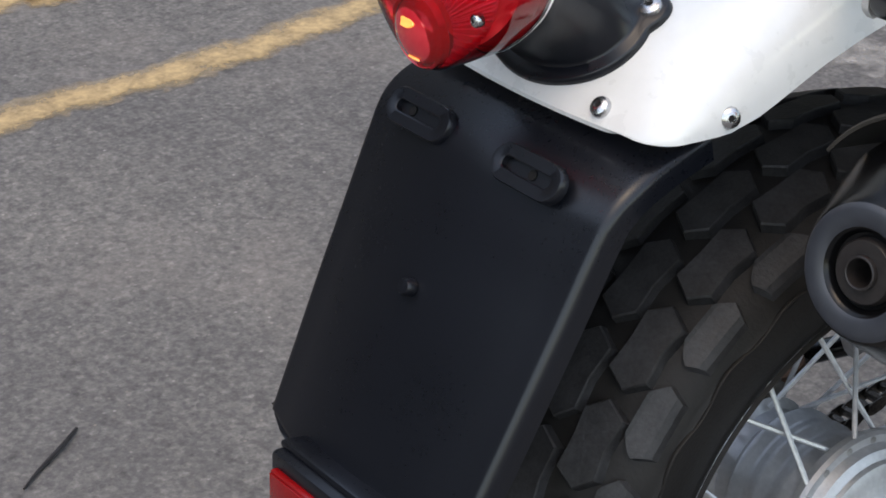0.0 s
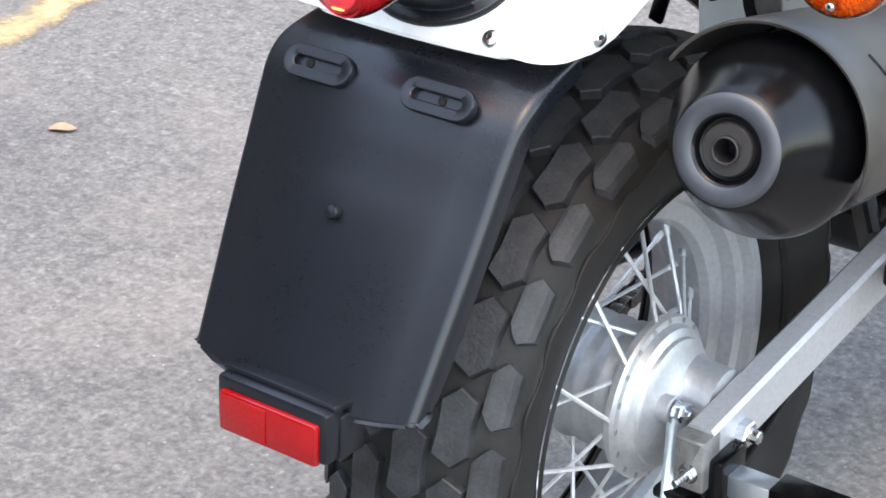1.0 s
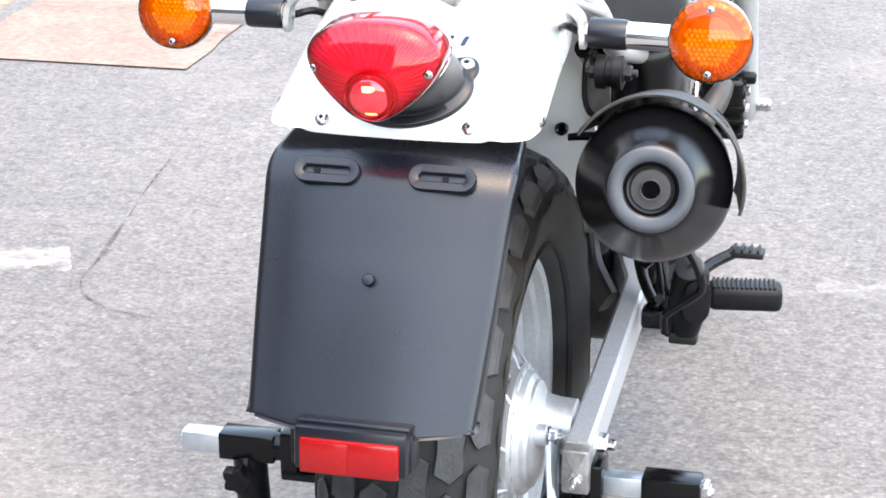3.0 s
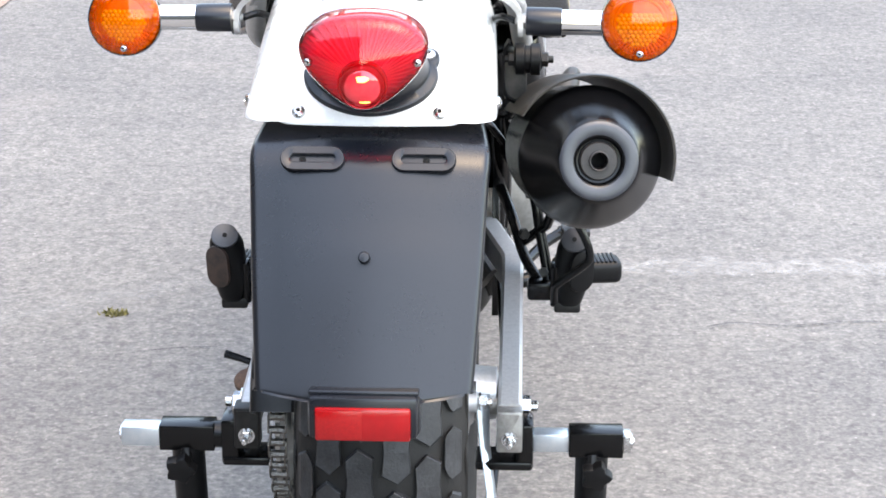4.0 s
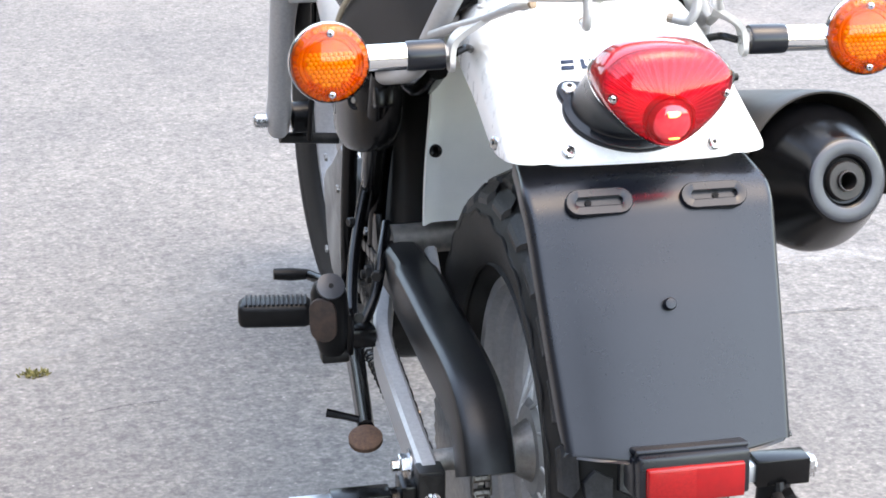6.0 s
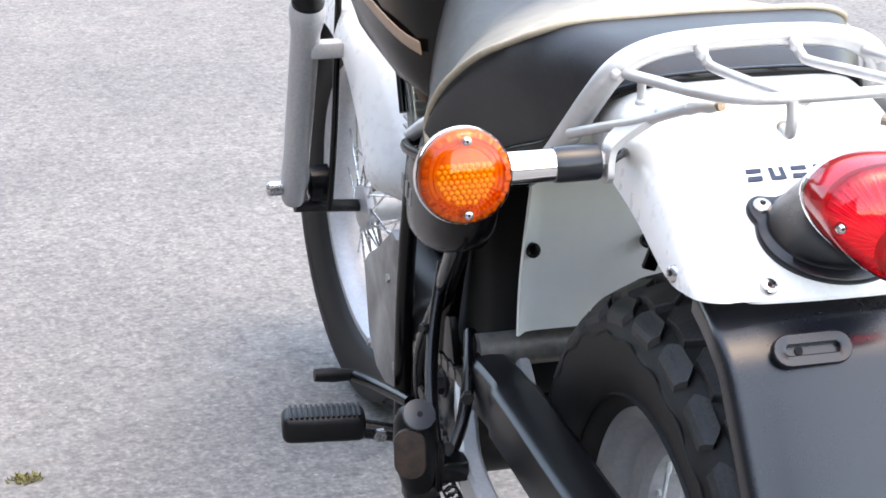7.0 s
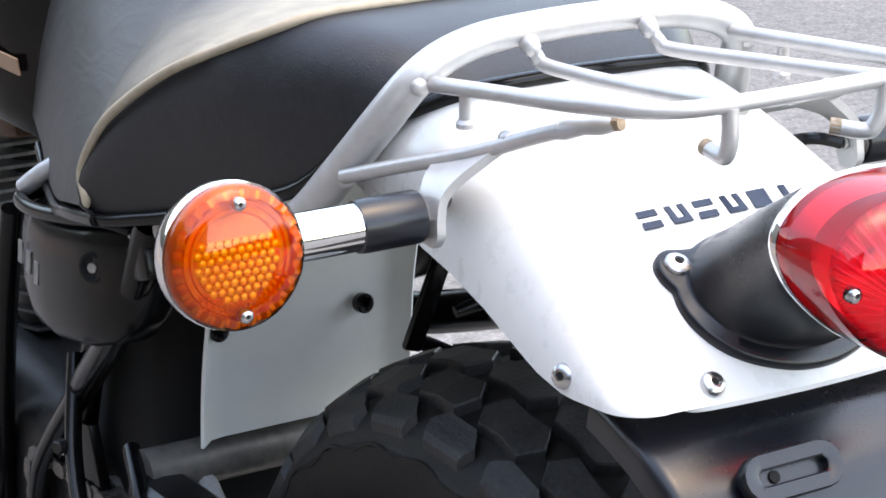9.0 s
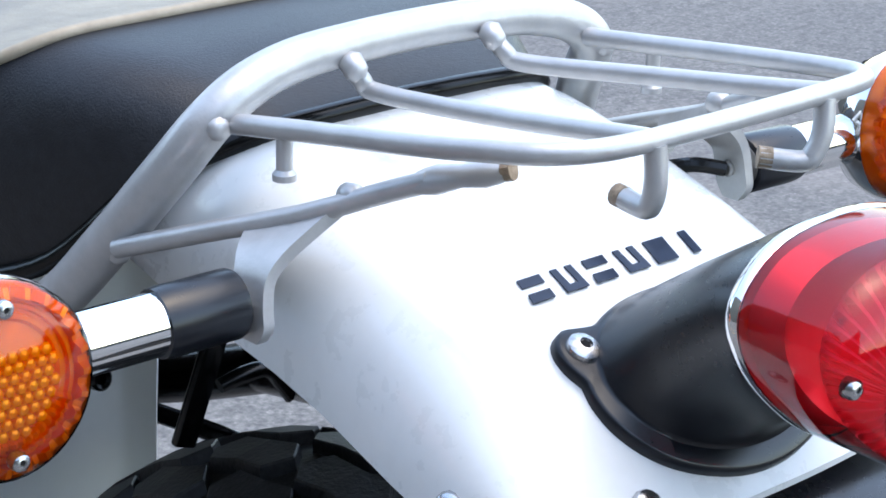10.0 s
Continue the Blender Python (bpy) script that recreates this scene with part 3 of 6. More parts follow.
def tail_and_flap():
    rows = []
    ys = lin(0.10, -0.1975, 26) + [-0.2283 + 0.030 * (1 - math.cos(math.pi / 2 * k / 12)) for k in range(11, -1, -1)]
    us = [math.copysign(1 - (1 - abs(u)) ** 1.8, u) for u in lin(-1, 1, 57)]
    for y in ys:
        w = fender_w(y)
        bow = 0.008 * min(1.0, max(0.0, (-0.16 - y) / 0.07)) ** 2
        rows.append([Vector((u * w, y + bow * u * u, fender_skin(u, y))) for u in us])
    tail = part("tail_fender", thick(grid(rows), 0.003, (0, -0.3, 1)), M["white"], bike, "glossy white rear mudguard")
    for x, y in ((-0.074, -0.2185), (0.074, -0.2185)):
        button_screw(tail, (x, y, fender_at(x, y)), fender_normal(x, y), 0.0075)
    for s in (-1, 1):
        button_screw(tail, (s * 0.1335, -0.163, 0.823), (s * 0.9, -0.35, 0.25), 0.0075)
    # emblem: six plain raised blocks
    bars = {"full": [(0.0054, -0.0075), (-0.0082, -0.0075), (-0.0054, 0.0075), (0.0082, 0.0075)],
            "low": [(0.0054, -0.0075), (-0.0082, -0.0075), (-0.0072, -0.0022), (0.0064, -0.0022)],
            "high": [(0.0066, 0.0020), (-0.0064, 0.0020), (-0.0054, 0.0075), (0.0082, 0.0075)],
            "arch": [(-0.0078, -0.0075), (-0.0038, -0.0075), (-0.0030, 0.0034), (0.0022, 0.0034), (0.0014, -0.0075), (0.0054, -0.0075), (0.0068, 0.0075), (-0.0066, 0.0075)],
            "thin": [(0.0016, -0.0075), (-0.0034, -0.0075), (-0.0010, 0.0075), (0.0040, 0.0075)]}
    for k, kinds in enumerate((("low", "high"), ("arch",), ("high", "low"), ("arch",), ("full",), ("thin",))):
        x, y = -0.0515 + k * 0.0201, -0.126
        m = frame_at(Vector((x, y, fender_at(x, y) + 0.0003)), fender_normal(x, y), (0, 1, 0.3))
        for kind in kinds:
            part("emblem", prism([(-a, -b) for a, b in bars[kind]], 0.0008, m), M["emblem"], tail, "dark metallic emblem bar" if k == 0 else "")
    # mud flap
    prof = smooth_path([(-0.165, 0.808, 0.118), (-0.200, 0.803, 0.122), (-0.232, 0.795, 0.1255), (-0.253, 0.781, 0.1252), (-0.268, 0.758, 0.1238), (-0.288, 0.722, 0.1218),
                        (-0.317, 0.671, 0.1188), (-0.345, 0.621, 0.1153), (-0.368, 0.580, 0.1124), (-0.371, 0.5745, 0.1120)], 5)
    rows = []
    for i, p in enumerate(prof):
        a, b = prof[max(i - 1, 0)], prof[min(i + 1, len(prof) - 1)]
        t = Vector((0, b.x - a.x, b.y - a.y)).normalized()
        n = Vector((0, t.z, -t.y))
        if n.y > 0:
            n = -n
        w, rc = p.z, 0.009
        c = Vector((0.0018, p.x, p.y))
        crown = lerp([(0.808, 0.004), (0.795, 0.010), (0.78, 0.014), (0.70, 0.016), (0.575, 0.012)], p.y)
        lip = lerp([(0.62, 0.020), (0.575, 0.016)], p.y)
        if t.z > 0:
            t = -t
        ease = min(1.0, max(0.0, (0.602 - p.y) / 0.026))
        sag = t * (0.013 * min(1.0, max(0.0, (0.602 - p.y) / 0.026)))
        row = []
        for s in (-1, 1):
            side = [c + Vector((s * w, 0, 0)) - n * lip - t * (0.62 * lip * ease), c + Vector((s * w, 0, 0)) - n * (rc + 0.004) - t * (0.62 * rc * ease)]
            for k in range(1, 6):
                th = math.pi / 2 * k / 6
                side.append(c + Vector((s * (w - rc + rc * math.cos(th)), 0, 0)) - n * (rc - rc * math.sin(th)) )
            flat = [c + Vector((s * q * (w - rc), 0, 0)) + (n * crown + sag) * (1 - q * q) for q in (1, 0.8, 0.6, 0.4, 0.2)]
            row += side + flat if s < 0 else [c + n * crown + sag] + flat[::-1] + side[::-1]
        rows.append(row)
    flap = part("mud_flap", thick(grid(rows), 0.003, (0, -1, 0.4)), M["flap"], bike, "matt black plastic mud flap with slotted plate mounts")
    q = Vector((0, -0.345 + 0.290, 0.643 - 0.746)).normalized()
    nf = Vector((0, q.z, -q.y)).normalized()
    part("rivet", lathe([(-0.002, 0.0062), (0.004, 0.0062), (0.006, 0.005), (0.0065, 0.001)], Vector((0.001, -0.318, 0.700)) + nf * 0.003, nf, 16), M["flap"], flap)
    ns = Vector((0, -0.80, 0.60)).normalized()
    for s in (-1, 1):
        m = frame_at(Vector((0.002 + s * 0.0575, -0.262, 0.787)) + ns * 0.0035, ns)
        outer, inner = oval(0.067, 0.0265), oval(0.047, 0.0085)
        ring = []
        for o, z in ((outer, -0.003), (outer, 0.0030), ([(x * 0.975, y * 0.94) for x, y in outer], 0.0045), ([(x * 1.06, y * 1.2) for x, y in inner], 0.0045), (inner, 0.0037), (inner, -0.002)):
            ring.append([m @ Vector((x, y, z)) for x, y in o])
        g = part("plate_grommet", grid(ring, True), M["flap"], flap, "oval slotted black plastic plate mount")
        part("slot_floor", prism(oval(0.048, 0.0095), 0.001, m @ Matrix.Translation((0, 0, -0.0025))), M["flap"], g)
        part("slot_hole", lathe([(-0.001, 0.0038), (0.0008, 0.0036), (0.0010, 0.0016), (0.0011, 0.0003)], m @ Vector((s * 0.0065 - 0.004, 0, -0.001)), ns, 8), M["hole"], g)
    # reflector on its bracket
    tilt = turn(-4, 0, 0)
    br = part("reflector_bracket", join(rbox((CX - 0.001, -0.397, 0.5605), (0.110, 0.022, 0.044), 0.004, tilt), rbox((CX - 0.001, -0.385, 0.5815), (0.112, 0.026, 0.006), 0.0025, turn(-14, 0, 0)),
                                       rbox((CX + 0.050, -0.378, 0.556), (0.012, 0.030, 0.038), 0.003, tilt), rbox((CX - 0.052, -0.378, 0.556), (0.012, 0.030, 0.038), 0.003, tilt)), M["flap"], bike, "black moulded reflector bracket")
    part("reflector", rbox((CX - 0.001, -0.4095, 0.556), (0.0965, 0.008, 0.0345), 0.0025, tilt), M["reflector"], br, "rectangular red rear reflector")
    part("reflector_facet", rbox((CX - 0.0245, -0.4140, 0.5565), (0.046, 0.0010, 0.030), 0.0004, tilt), M["reflector_cells"], br)


tail_and_flap()


def outline(s, y, dz=0.0, sx=1.0, tilt=0.0):
    """The rounded-triangle outline of the tail lamp at depth y, scaled by s."""
    key = [(0.0, 0.046), (0.036, 0.042), (0.058, 0.029), (0.0655, 0.013), (0.058, -0.008), (0.040, -0.028), (0.018, -0.044), (0.0, -0.049),
           (-0.018, -0.044), (-0.040, -0.028), (-0.058, -0.008), (-0.0655, 0.013), (-0.058, 0.029), (-0.036, 0.042)]
    return [Vector((p.x * s * sx, y + tilt * p.y * s, 0.900 + dz + p.y * s)) for p in smooth_path([(x, z, 0) for x, z in key], 4, True)]


def tail_lamp():
    t = 0.10
    n = 120
    scr = (0.0595, -0.161 + 0.183)
    base, flange = [], []
    for k in range(n):
        a = math.pi / 2 - 2 * math.pi * k / n
        x, v = 0.0710 * math.cos(a), 0.0395 * math.sin(a)
        base.append((x, v - 0.1795))
        r0 = math.hypot(x, v)
        ux, uy = x / r0, v / r0
        reach = 0.0
        for s in (-1, 1):
            cx, cy, rr = s * scr[0], scr[1], 0.0118
            along, off = cx * ux + cy * uy, abs(cx * uy - cy * ux)
            if along > 0:
                reach = max(reach, along + math.sqrt(max(0.0, rr * rr - off * off)) - 3.0 * max(0.0, off - rr))
        r = (r0 ** 14 + max(0.0, reach) ** 14) ** (1 / 14)
        flange.append((ux * r, uy * r - 0.183))

    def up(q, h, ring=None):
        pts = [(x * q, -0.183 + (y + 0.183) * q) for x, y in (ring or base)]
        return [Vector((x, y, fender_at(x, y))) + h * Vector((0, -0.6, 0.8)) for x, y in pts]
    rows = [up(1.0, -0.002, flange), up(1.0, 0.0045, flange), up(0.975, 0.0060, flange), up(0.90, 0.0062), up(0.87, 0.0085)]
    def dense(o):
        out = []
        for k in range(n):
            f = k / n * len(o)
            i = int(f)
            out.append(o[i].lerp(o[(i + 1) % len(o)], f - i))
        return out
    o1, o2 = dense(outline(0.90, -0.232, -0.004, tilt=t)), dense(outline(0.93, -0.2445, -0.001, tilt=t))
    o0 = [a * 0.55 + b * 0.45 for a, b in zip(up(0.86, 0.014), o1)]
    rows += [o0, o1, o2]
    housing = part("tail_lamp_housing", grid(rows, True, cap=True), M["flap"], bike, "black rubber tail lamp base", smooth=50)
    for s in (-1, 1):
        nv = fender_normal(s * scr[0], -0.161)
        at = Vector((s * scr[0], -0.161, fender_at(s * scr[0], -0.161)))
        button_screw(housing, at + nv * 0.0055, nv, 0.0085)
    part("lamp_rim", grid([outline(0.91, -0.2425, tilt=t), outline(0.97, -0.2440, tilt=t), outline(1.0, -0.2465, tilt=t), outline(1.003, -0.2500, tilt=t), outline(0.985, -0.2515, tilt=t)], True), M["chrome"], housing, "chrome lamp rim", smooth=60)
    bowl = [outline(0.975, -0.2515, tilt=t), outline(0.90, -0.2520, tilt=t), outline(0.82, -0.266, tilt=t), outline(0.5, -0.258, tilt=t), outline(0.05, -0.252, tilt=t)]
    lamp = part("tail_lamp_lens", grid([outline(0.985, -0.250, tilt=t), outline(1.0, -0.256, tilt=t), outline(1.0, -0.286, tilt=t), outline(0.985, -0.293, tilt=t), outline(0.93, -0.2995, tilt=t), outline(0.80, -0.3045, tilt=t),
                                         outline(0.55, -0.308, tilt=t), outline(0.25, -0.310, tilt=t), outline(0.02, -0.3105, tilt=t)], True), M["red"], bike, "red rounded-triangle tail lamp lens", smooth=60)
    # fluted inner face fanning out from the bulb window
    rows = []
    hub = Vector((0.0, -0.297, 0.878))
    n = 168
    for q in (0.0, 0.15, 0.3, 0.5, 0.7, 0.88, 0.96, 1.0):
        row = []
        o = outline(0.95, -0.292, tilt=t)
        for k in range(n):
            f = k / n * len(o)
            i = int(f)
            e = o[i].lerp(o[(i + 1) % len(o)], f - i)
            start = hub + (e - hub).normalized() * 0.022
            p = start.lerp(e, q)
            p.y += 0.0034 * (1 if k % 4 < 2 else -1) * min(1, q * 3) * min(1, 4 * (1 - q)) + 0.002
            row.append(p)
        rows.append(row)
    part("flutes", grid(rows, True), M["red_in"], lamp, smooth=20)
    part("bulb_window", lathe([(0.0, 0.0255), (0.0055, 0.0252), (0.0078, 0.0236), (0.0060, 0.0220), (0.0085, 0.0208), (0.0118, 0.0160), (0.0138, 0.0090), (0.0144, 0.0008)], hub + Vector((0, -0.0020, 0.001)), (0, -1, -0.05), 40), M["bulb"], lamp, "round clear window over the bulb", smooth=30)
    # flat glowing plates added on the window as the bulb's glints
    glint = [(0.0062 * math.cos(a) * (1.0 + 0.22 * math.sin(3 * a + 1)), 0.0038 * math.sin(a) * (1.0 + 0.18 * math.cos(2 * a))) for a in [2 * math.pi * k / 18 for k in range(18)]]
    part("bulb_glint", prism(glint, 0.0020, frame_at(hub + Vector((0, -0.0150, 0.0085)), (0, -1, 0.45)), 0.0004), M["glow"], lamp, "glowing amber plate on the window, the lit bulb's glint", smooth=15)
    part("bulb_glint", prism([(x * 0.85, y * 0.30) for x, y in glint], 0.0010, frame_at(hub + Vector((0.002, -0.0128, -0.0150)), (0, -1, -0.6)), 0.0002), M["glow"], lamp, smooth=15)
    part("lamp_bowl", grid(bowl, True), M["pearlbowl"], lamp, smooth=60)
    for s in (-1, 1):
        button_screw(lamp, (s * 0.0545, -0.3005, 0.9015), (0, -1, 0.05), 0.0045)


tail_lamp()


def flasher(s):
    """An amber indicator on its stalk; s is the side."""
    c = Vector((-0.2825, -0.059, 0.8860)) if s < 0 else Vector((0.2875, -0.074, 0.8900))
    k0 = 0.965 if s < 0 else 1.0
    d = Vector((0, -1, 0.11)).normalized()
    def ring_of(*pairs):
        return [(h, r * k0) for h, r in pairs]
    body = part("indicator_shell", lathe(ring_of((-0.036, 0.002), (-0.0355, 0.012), (-0.031, 0.026), (-0.020, 0.0385), (-0.008, 0.0428), (-0.001, 0.0432), (0.001, 0.0428), (0.001, 0.0405), (0.0, 0.004)), c, d, 40), M["chrome"], bike, "chrome indicator bowl", smooth=50)
    part("indicator_lens", lathe(ring_of((0.000, 0.0420), (0.004, 0.0422), (0.0085, 0.0415), (0.0115, 0.039), (0.0145, 0.033), (0.0172, 0.024), (0.0190, 0.012), (0.0194, 0.0008)), c, d, 48), M["amber"], body, "round amber indicator lens", smooth=50)
    sx, up, dd = axes_from(d)
    # inner face: toothed rim, concentric ribs, hexagonal pearls, smooth cap shaped for a sky reflection
    rows = []
    n = 96
    for k, r in enumerate((0.0413, 0.0398, 0.0352, 0.0346, 0.0334, 0.0328, 0.0312, 0.0306, 0.0290, 0.0284, 0.0266, 0.0250)):
        ring = []
        for q in range(n):
            a = 2 * math.pi * q / n
            tooth = (0.0024 if k == 1 else 0.0042) if (q // 2) % 2 and k in (1, 2) else 0.0
            ray = 0.0016 if k > 2 and q % 2 and -2.45 < a - (2 * math.pi if a > math.pi else 0) < -0.35 else 0.0
            h = (0.0010 if k == 0 else 0.0050) + (0.0022 if k % 4 in (1, 2) else 0.0) + tooth + ray
            ring.append(c + d * h + r * k0 * (math.cos(a) * sx + math.sin(a) * up))
        rows.append(ring)
    part("prism_bed", lathe(ring_of((0.0052, 0.0256), (0.0060, 0.0240), (0.0060, 0.0008)), c, d, 36), M["amber_bed"], body)
    part("prism_rings", grid(rows, True), M["amber_ring"], body, smooth=12)
    step = 0.0053 * k0
    bms = []
    for i in range(-6, 7):
        for j in range(-6, 7):
            x, y = (i + 0.5 * (j % 2)) * step, j * step * 0.866
            if math.hypot(x, y) < 0.0256 * k0 and y < 0.013:
                bms.append(lathe([(0.0056, step * 0.577), (0.0068, step * 0.56), (0.0077, step * 0.42), (0.0082, step * 0.12)], c + sx * x + up * y, d, 6))
    part("pearls", join(*bms), M["amber_in"], body, smooth=25)
    for q in (-1, 1):
        button_screw(body, c + d * 0.0140 + up * q * 0.0322 * k0, d, 0.0042)
    a = Vector((s * 0.250, -0.050 if s < 0 else -0.060, 0.886))
    b = Vector((s * 0.163, -0.055 if s < 0 else -0.060, 0.888))
    m1 = a.lerp(b, 0.56)
    part("chrome_stalk", tube([a.lerp(b, -0.04), m1], 0.0140, 24), M["chrome"], bike, "chrome indicator stalk")
    blk = part("rubber_stalk", tube([m1.lerp(a, 0.02), m1.lerp(b, 0.1), b.lerp(m1, 0.06), b], [0.0152, 0.0158, 0.0158, 0.0150], 24), M["flap"], bike, "black rubber stalk sleeve")
    hex_bolt(blk, b, (-s, 0, 0), 0.0090, 0.007, M["dull"], 0.004, "nut")
    part("wire", tube([b + Vector((-s * 0.012, 0, 0)), b + Vector((-s * 0.026, 0.012, 0.002)), b + Vector((-s * 0.036, 0.034, -0.006))], 0.004, 8, 6), M["black"], blk)


flasher(-1)
flasher(1)


def rack():
    hoop_pts = []
    for s in (-1, 1):
        q = 1.0 if s < 0 else 0.90
        side = [(s * 0.160, 0.300, 0.772), (s * 0.160, 0.215, 0.796), (s * 0.159, 0.150, 0.816), (s * 0.157, 0.100, 0.840), (s * 0.150, 0.058, 0.882), (s * 0.141 * q, 0.024, 0.922), (s * 0.130 * q, 0.008, 0.947), (s * 0.110 * q, 0.006, 0.961), (s * 0.080 * q, 0.009, 0.968), (s * 0.040, 0.012, 0.970)]
        hoop_pts += side if s < 0 else [(-0.003, 0.012, 0.971)] + side[::-1]
    hoop = part("rack_hoop", tube(hoop_pts, [0.0122, 0.0122, 0.0118, 0.0106, 0.0102, 0.0106, 0.0118, 0.0122, 0.0122], 18, 7), M["rack"], bike, "pale grey tubular rack hoop behind the seat", smooth=60)
    r = 0.0049
    outer = [(-0.124, 0.012, 0.946), (-0.119, -0.05, 0.955), (-0.114, -0.115, 0.964), (-0.108, -0.150, 0.969), (-0.096, -0.173, 0.971), (-0.072, -0.186, 0.972), (-0.03, -0.188, 0.972), (0.03, -0.187, 0.972),
             (0.085, -0.184, 0.972), (0.103, -0.176, 0.971), (0.110, -0.155, 0.969), (0.108, -0.10, 0.964), (0.104, -0.03, 0.957), (0.101, -0.004, 0.955)]
    part("rack_loop", tube(outer, r, 12, 7), M["rack"], hoop, "thin grey rack rail", smooth=60)
    for way in ([(-0.053, 0.002, 0.966), (-0.050, -0.004, 0.957), (-0.046, -0.012, 0.9515), (-0.040, -0.075, 0.955), (-0.038, -0.150, 0.964), (-0.037, -0.185, 0.968)],
                [(0.034, 0.000, 0.968), (0.037, -0.010, 0.958), (0.042, -0.020, 0.9535), (0.061, -0.084, 0.958), (0.072, -0.150, 0.965), (0.077, -0.182, 0.969)]):
        part("rack_bar", tube(way, r * 0.95, 12, 6), M["rack"], hoop, smooth=60)
        part("weld", lathe([(-0.007, 0.003), (-0.004, 0.0062), (0.003, 0.0060), (0.007, 0.003)], Vector(way[0]) + Vector((0, -0.004, -0.003)), (0, -0.6, -0.6), 12), M["rack"], hoop, smooth=60)
    for s in (-1, 1):
        part("rack_strut", tube([(s * 0.156, 0.044, 0.883), (s * 0.144, -0.010, 0.9035), (s * 0.130, -0.060, 0.922), (s * 0.115, -0.095, 0.938), (s * 0.108, -0.118, 0.948)], r, 12, 5), M["rack"], hoop, smooth=60)
        part("crimp", tube([(s * 0.110, -0.112, 0.946), (s * 0.103, -0.132, 0.953), (s * 0.096, -0.150, 0.958)], [0.0054, 0.0074, 0.0058, 0.0070, 0.0050], 10, 4, flat=0.65), M["rack"], hoop, smooth=60)
        part("strut_tip", tube([(s * 0.096, -0.149, 0.9577), (s * 0.0945, -0.153, 0.959)], 0.0044, 10), M["tip"], hoop, "rusty tube end")
        part("rack_peg", tube([(s * 0.119, -0.034, 0.953), (s * 0.119, -0.034, 0.934), (s * 0.119, -0.034, 0.932), (s * 0.119, -0.034, 0.929)], [0.0038, 0.0038, 0.0055, 0.0055], 12), M["rack"], hoop)
        way = [(-0.050, -0.189, 0.970), (-0.050, -0.1905, 0.956), (-0.050, -0.189, 0.9455), (-0.0495, -0.184, 0.942), (-0.048, -0.168, 0.943)] if s < 0 else \
            [(0.062, -0.187, 0.970), (0.060, -0.189, 0.956), (0.056, -0.188, 0.946), (0.052, -0.185, 0.9425), (0.038, -0.172, 0.944)]
        hook = part("rack_hook", tube(way, 0.0050, 12, 6), M["rack"], hoop, smooth=60)
        part("bare_tip", tube([Vector(way[-1]).lerp(Vector(way[-2]), 0.3), Vector(way[-1]) + (Vector(way[-1]) - Vector(way[-2])) * 0.03], 0.0051, 12), M["tip"], hook, "scraped rusty hook end")
        # flat bracket that carries the indicator
        rows = []
        key = [((s * 0.133, -0.028, 0.9125), (s * 0.119, -0.078, 0.9330)), ((s * 0.141, -0.034, 0.9110), (s * 0.134, -0.074, 0.9225)), ((s * 0.151, -0.042, 0.9070), (s * 0.149, -0.071, 0.9115)),
               ((s * 0.1575, -0.048, 0.9000), (s * 0.1570, -0.070, 0.9015)), ((s * 0.1595, -0.050, 0.8900), (s * 0.1595, -0.071, 0.8900)), ((s * 0.1600, -0.052, 0.8790), (s * 0.1600, -0.072, 0.8790)), ((s * 0.1600, -0.057, 0.8715), (s * 0.1600, -0.067, 0.8715))]
        for a, b in zip(smooth_path([q[0] for q in key], 4), smooth_path([q[1] for q in key], 4)):
            rows.append([a.lerp(b, q) for q in (0, 0.25, 0.5, 0.75, 1)])
        part("indicator_bracket", thick(grid(rows), 0.0058, (s, 0, 1)), M["rack"], hoop, "grey flat steel indicator bracket")
        for at in ((s * (0.131 if s < 0 else 0.117), 0.000, 0.947), (s * 0.151, 0.052, 0.878), (s * 0.1185, -0.0795, 0.9335)):
            part("weld", lathe([(-0.006, 0.003), (-0.004, 0.0054), (0.0, 0.0059), (0.004, 0.0056), (0.006, 0.003)], at, (0.1 * s, -1, 0.1), 12), M["rack"], hoop, smooth=60)


M["tip"] = surf("rusty_end", (0.20, 0.14, 0.09), (0.40, 0.31, 0.22), 300, 0.7, 0.1, bump=0.4, bscale=900)
rack()


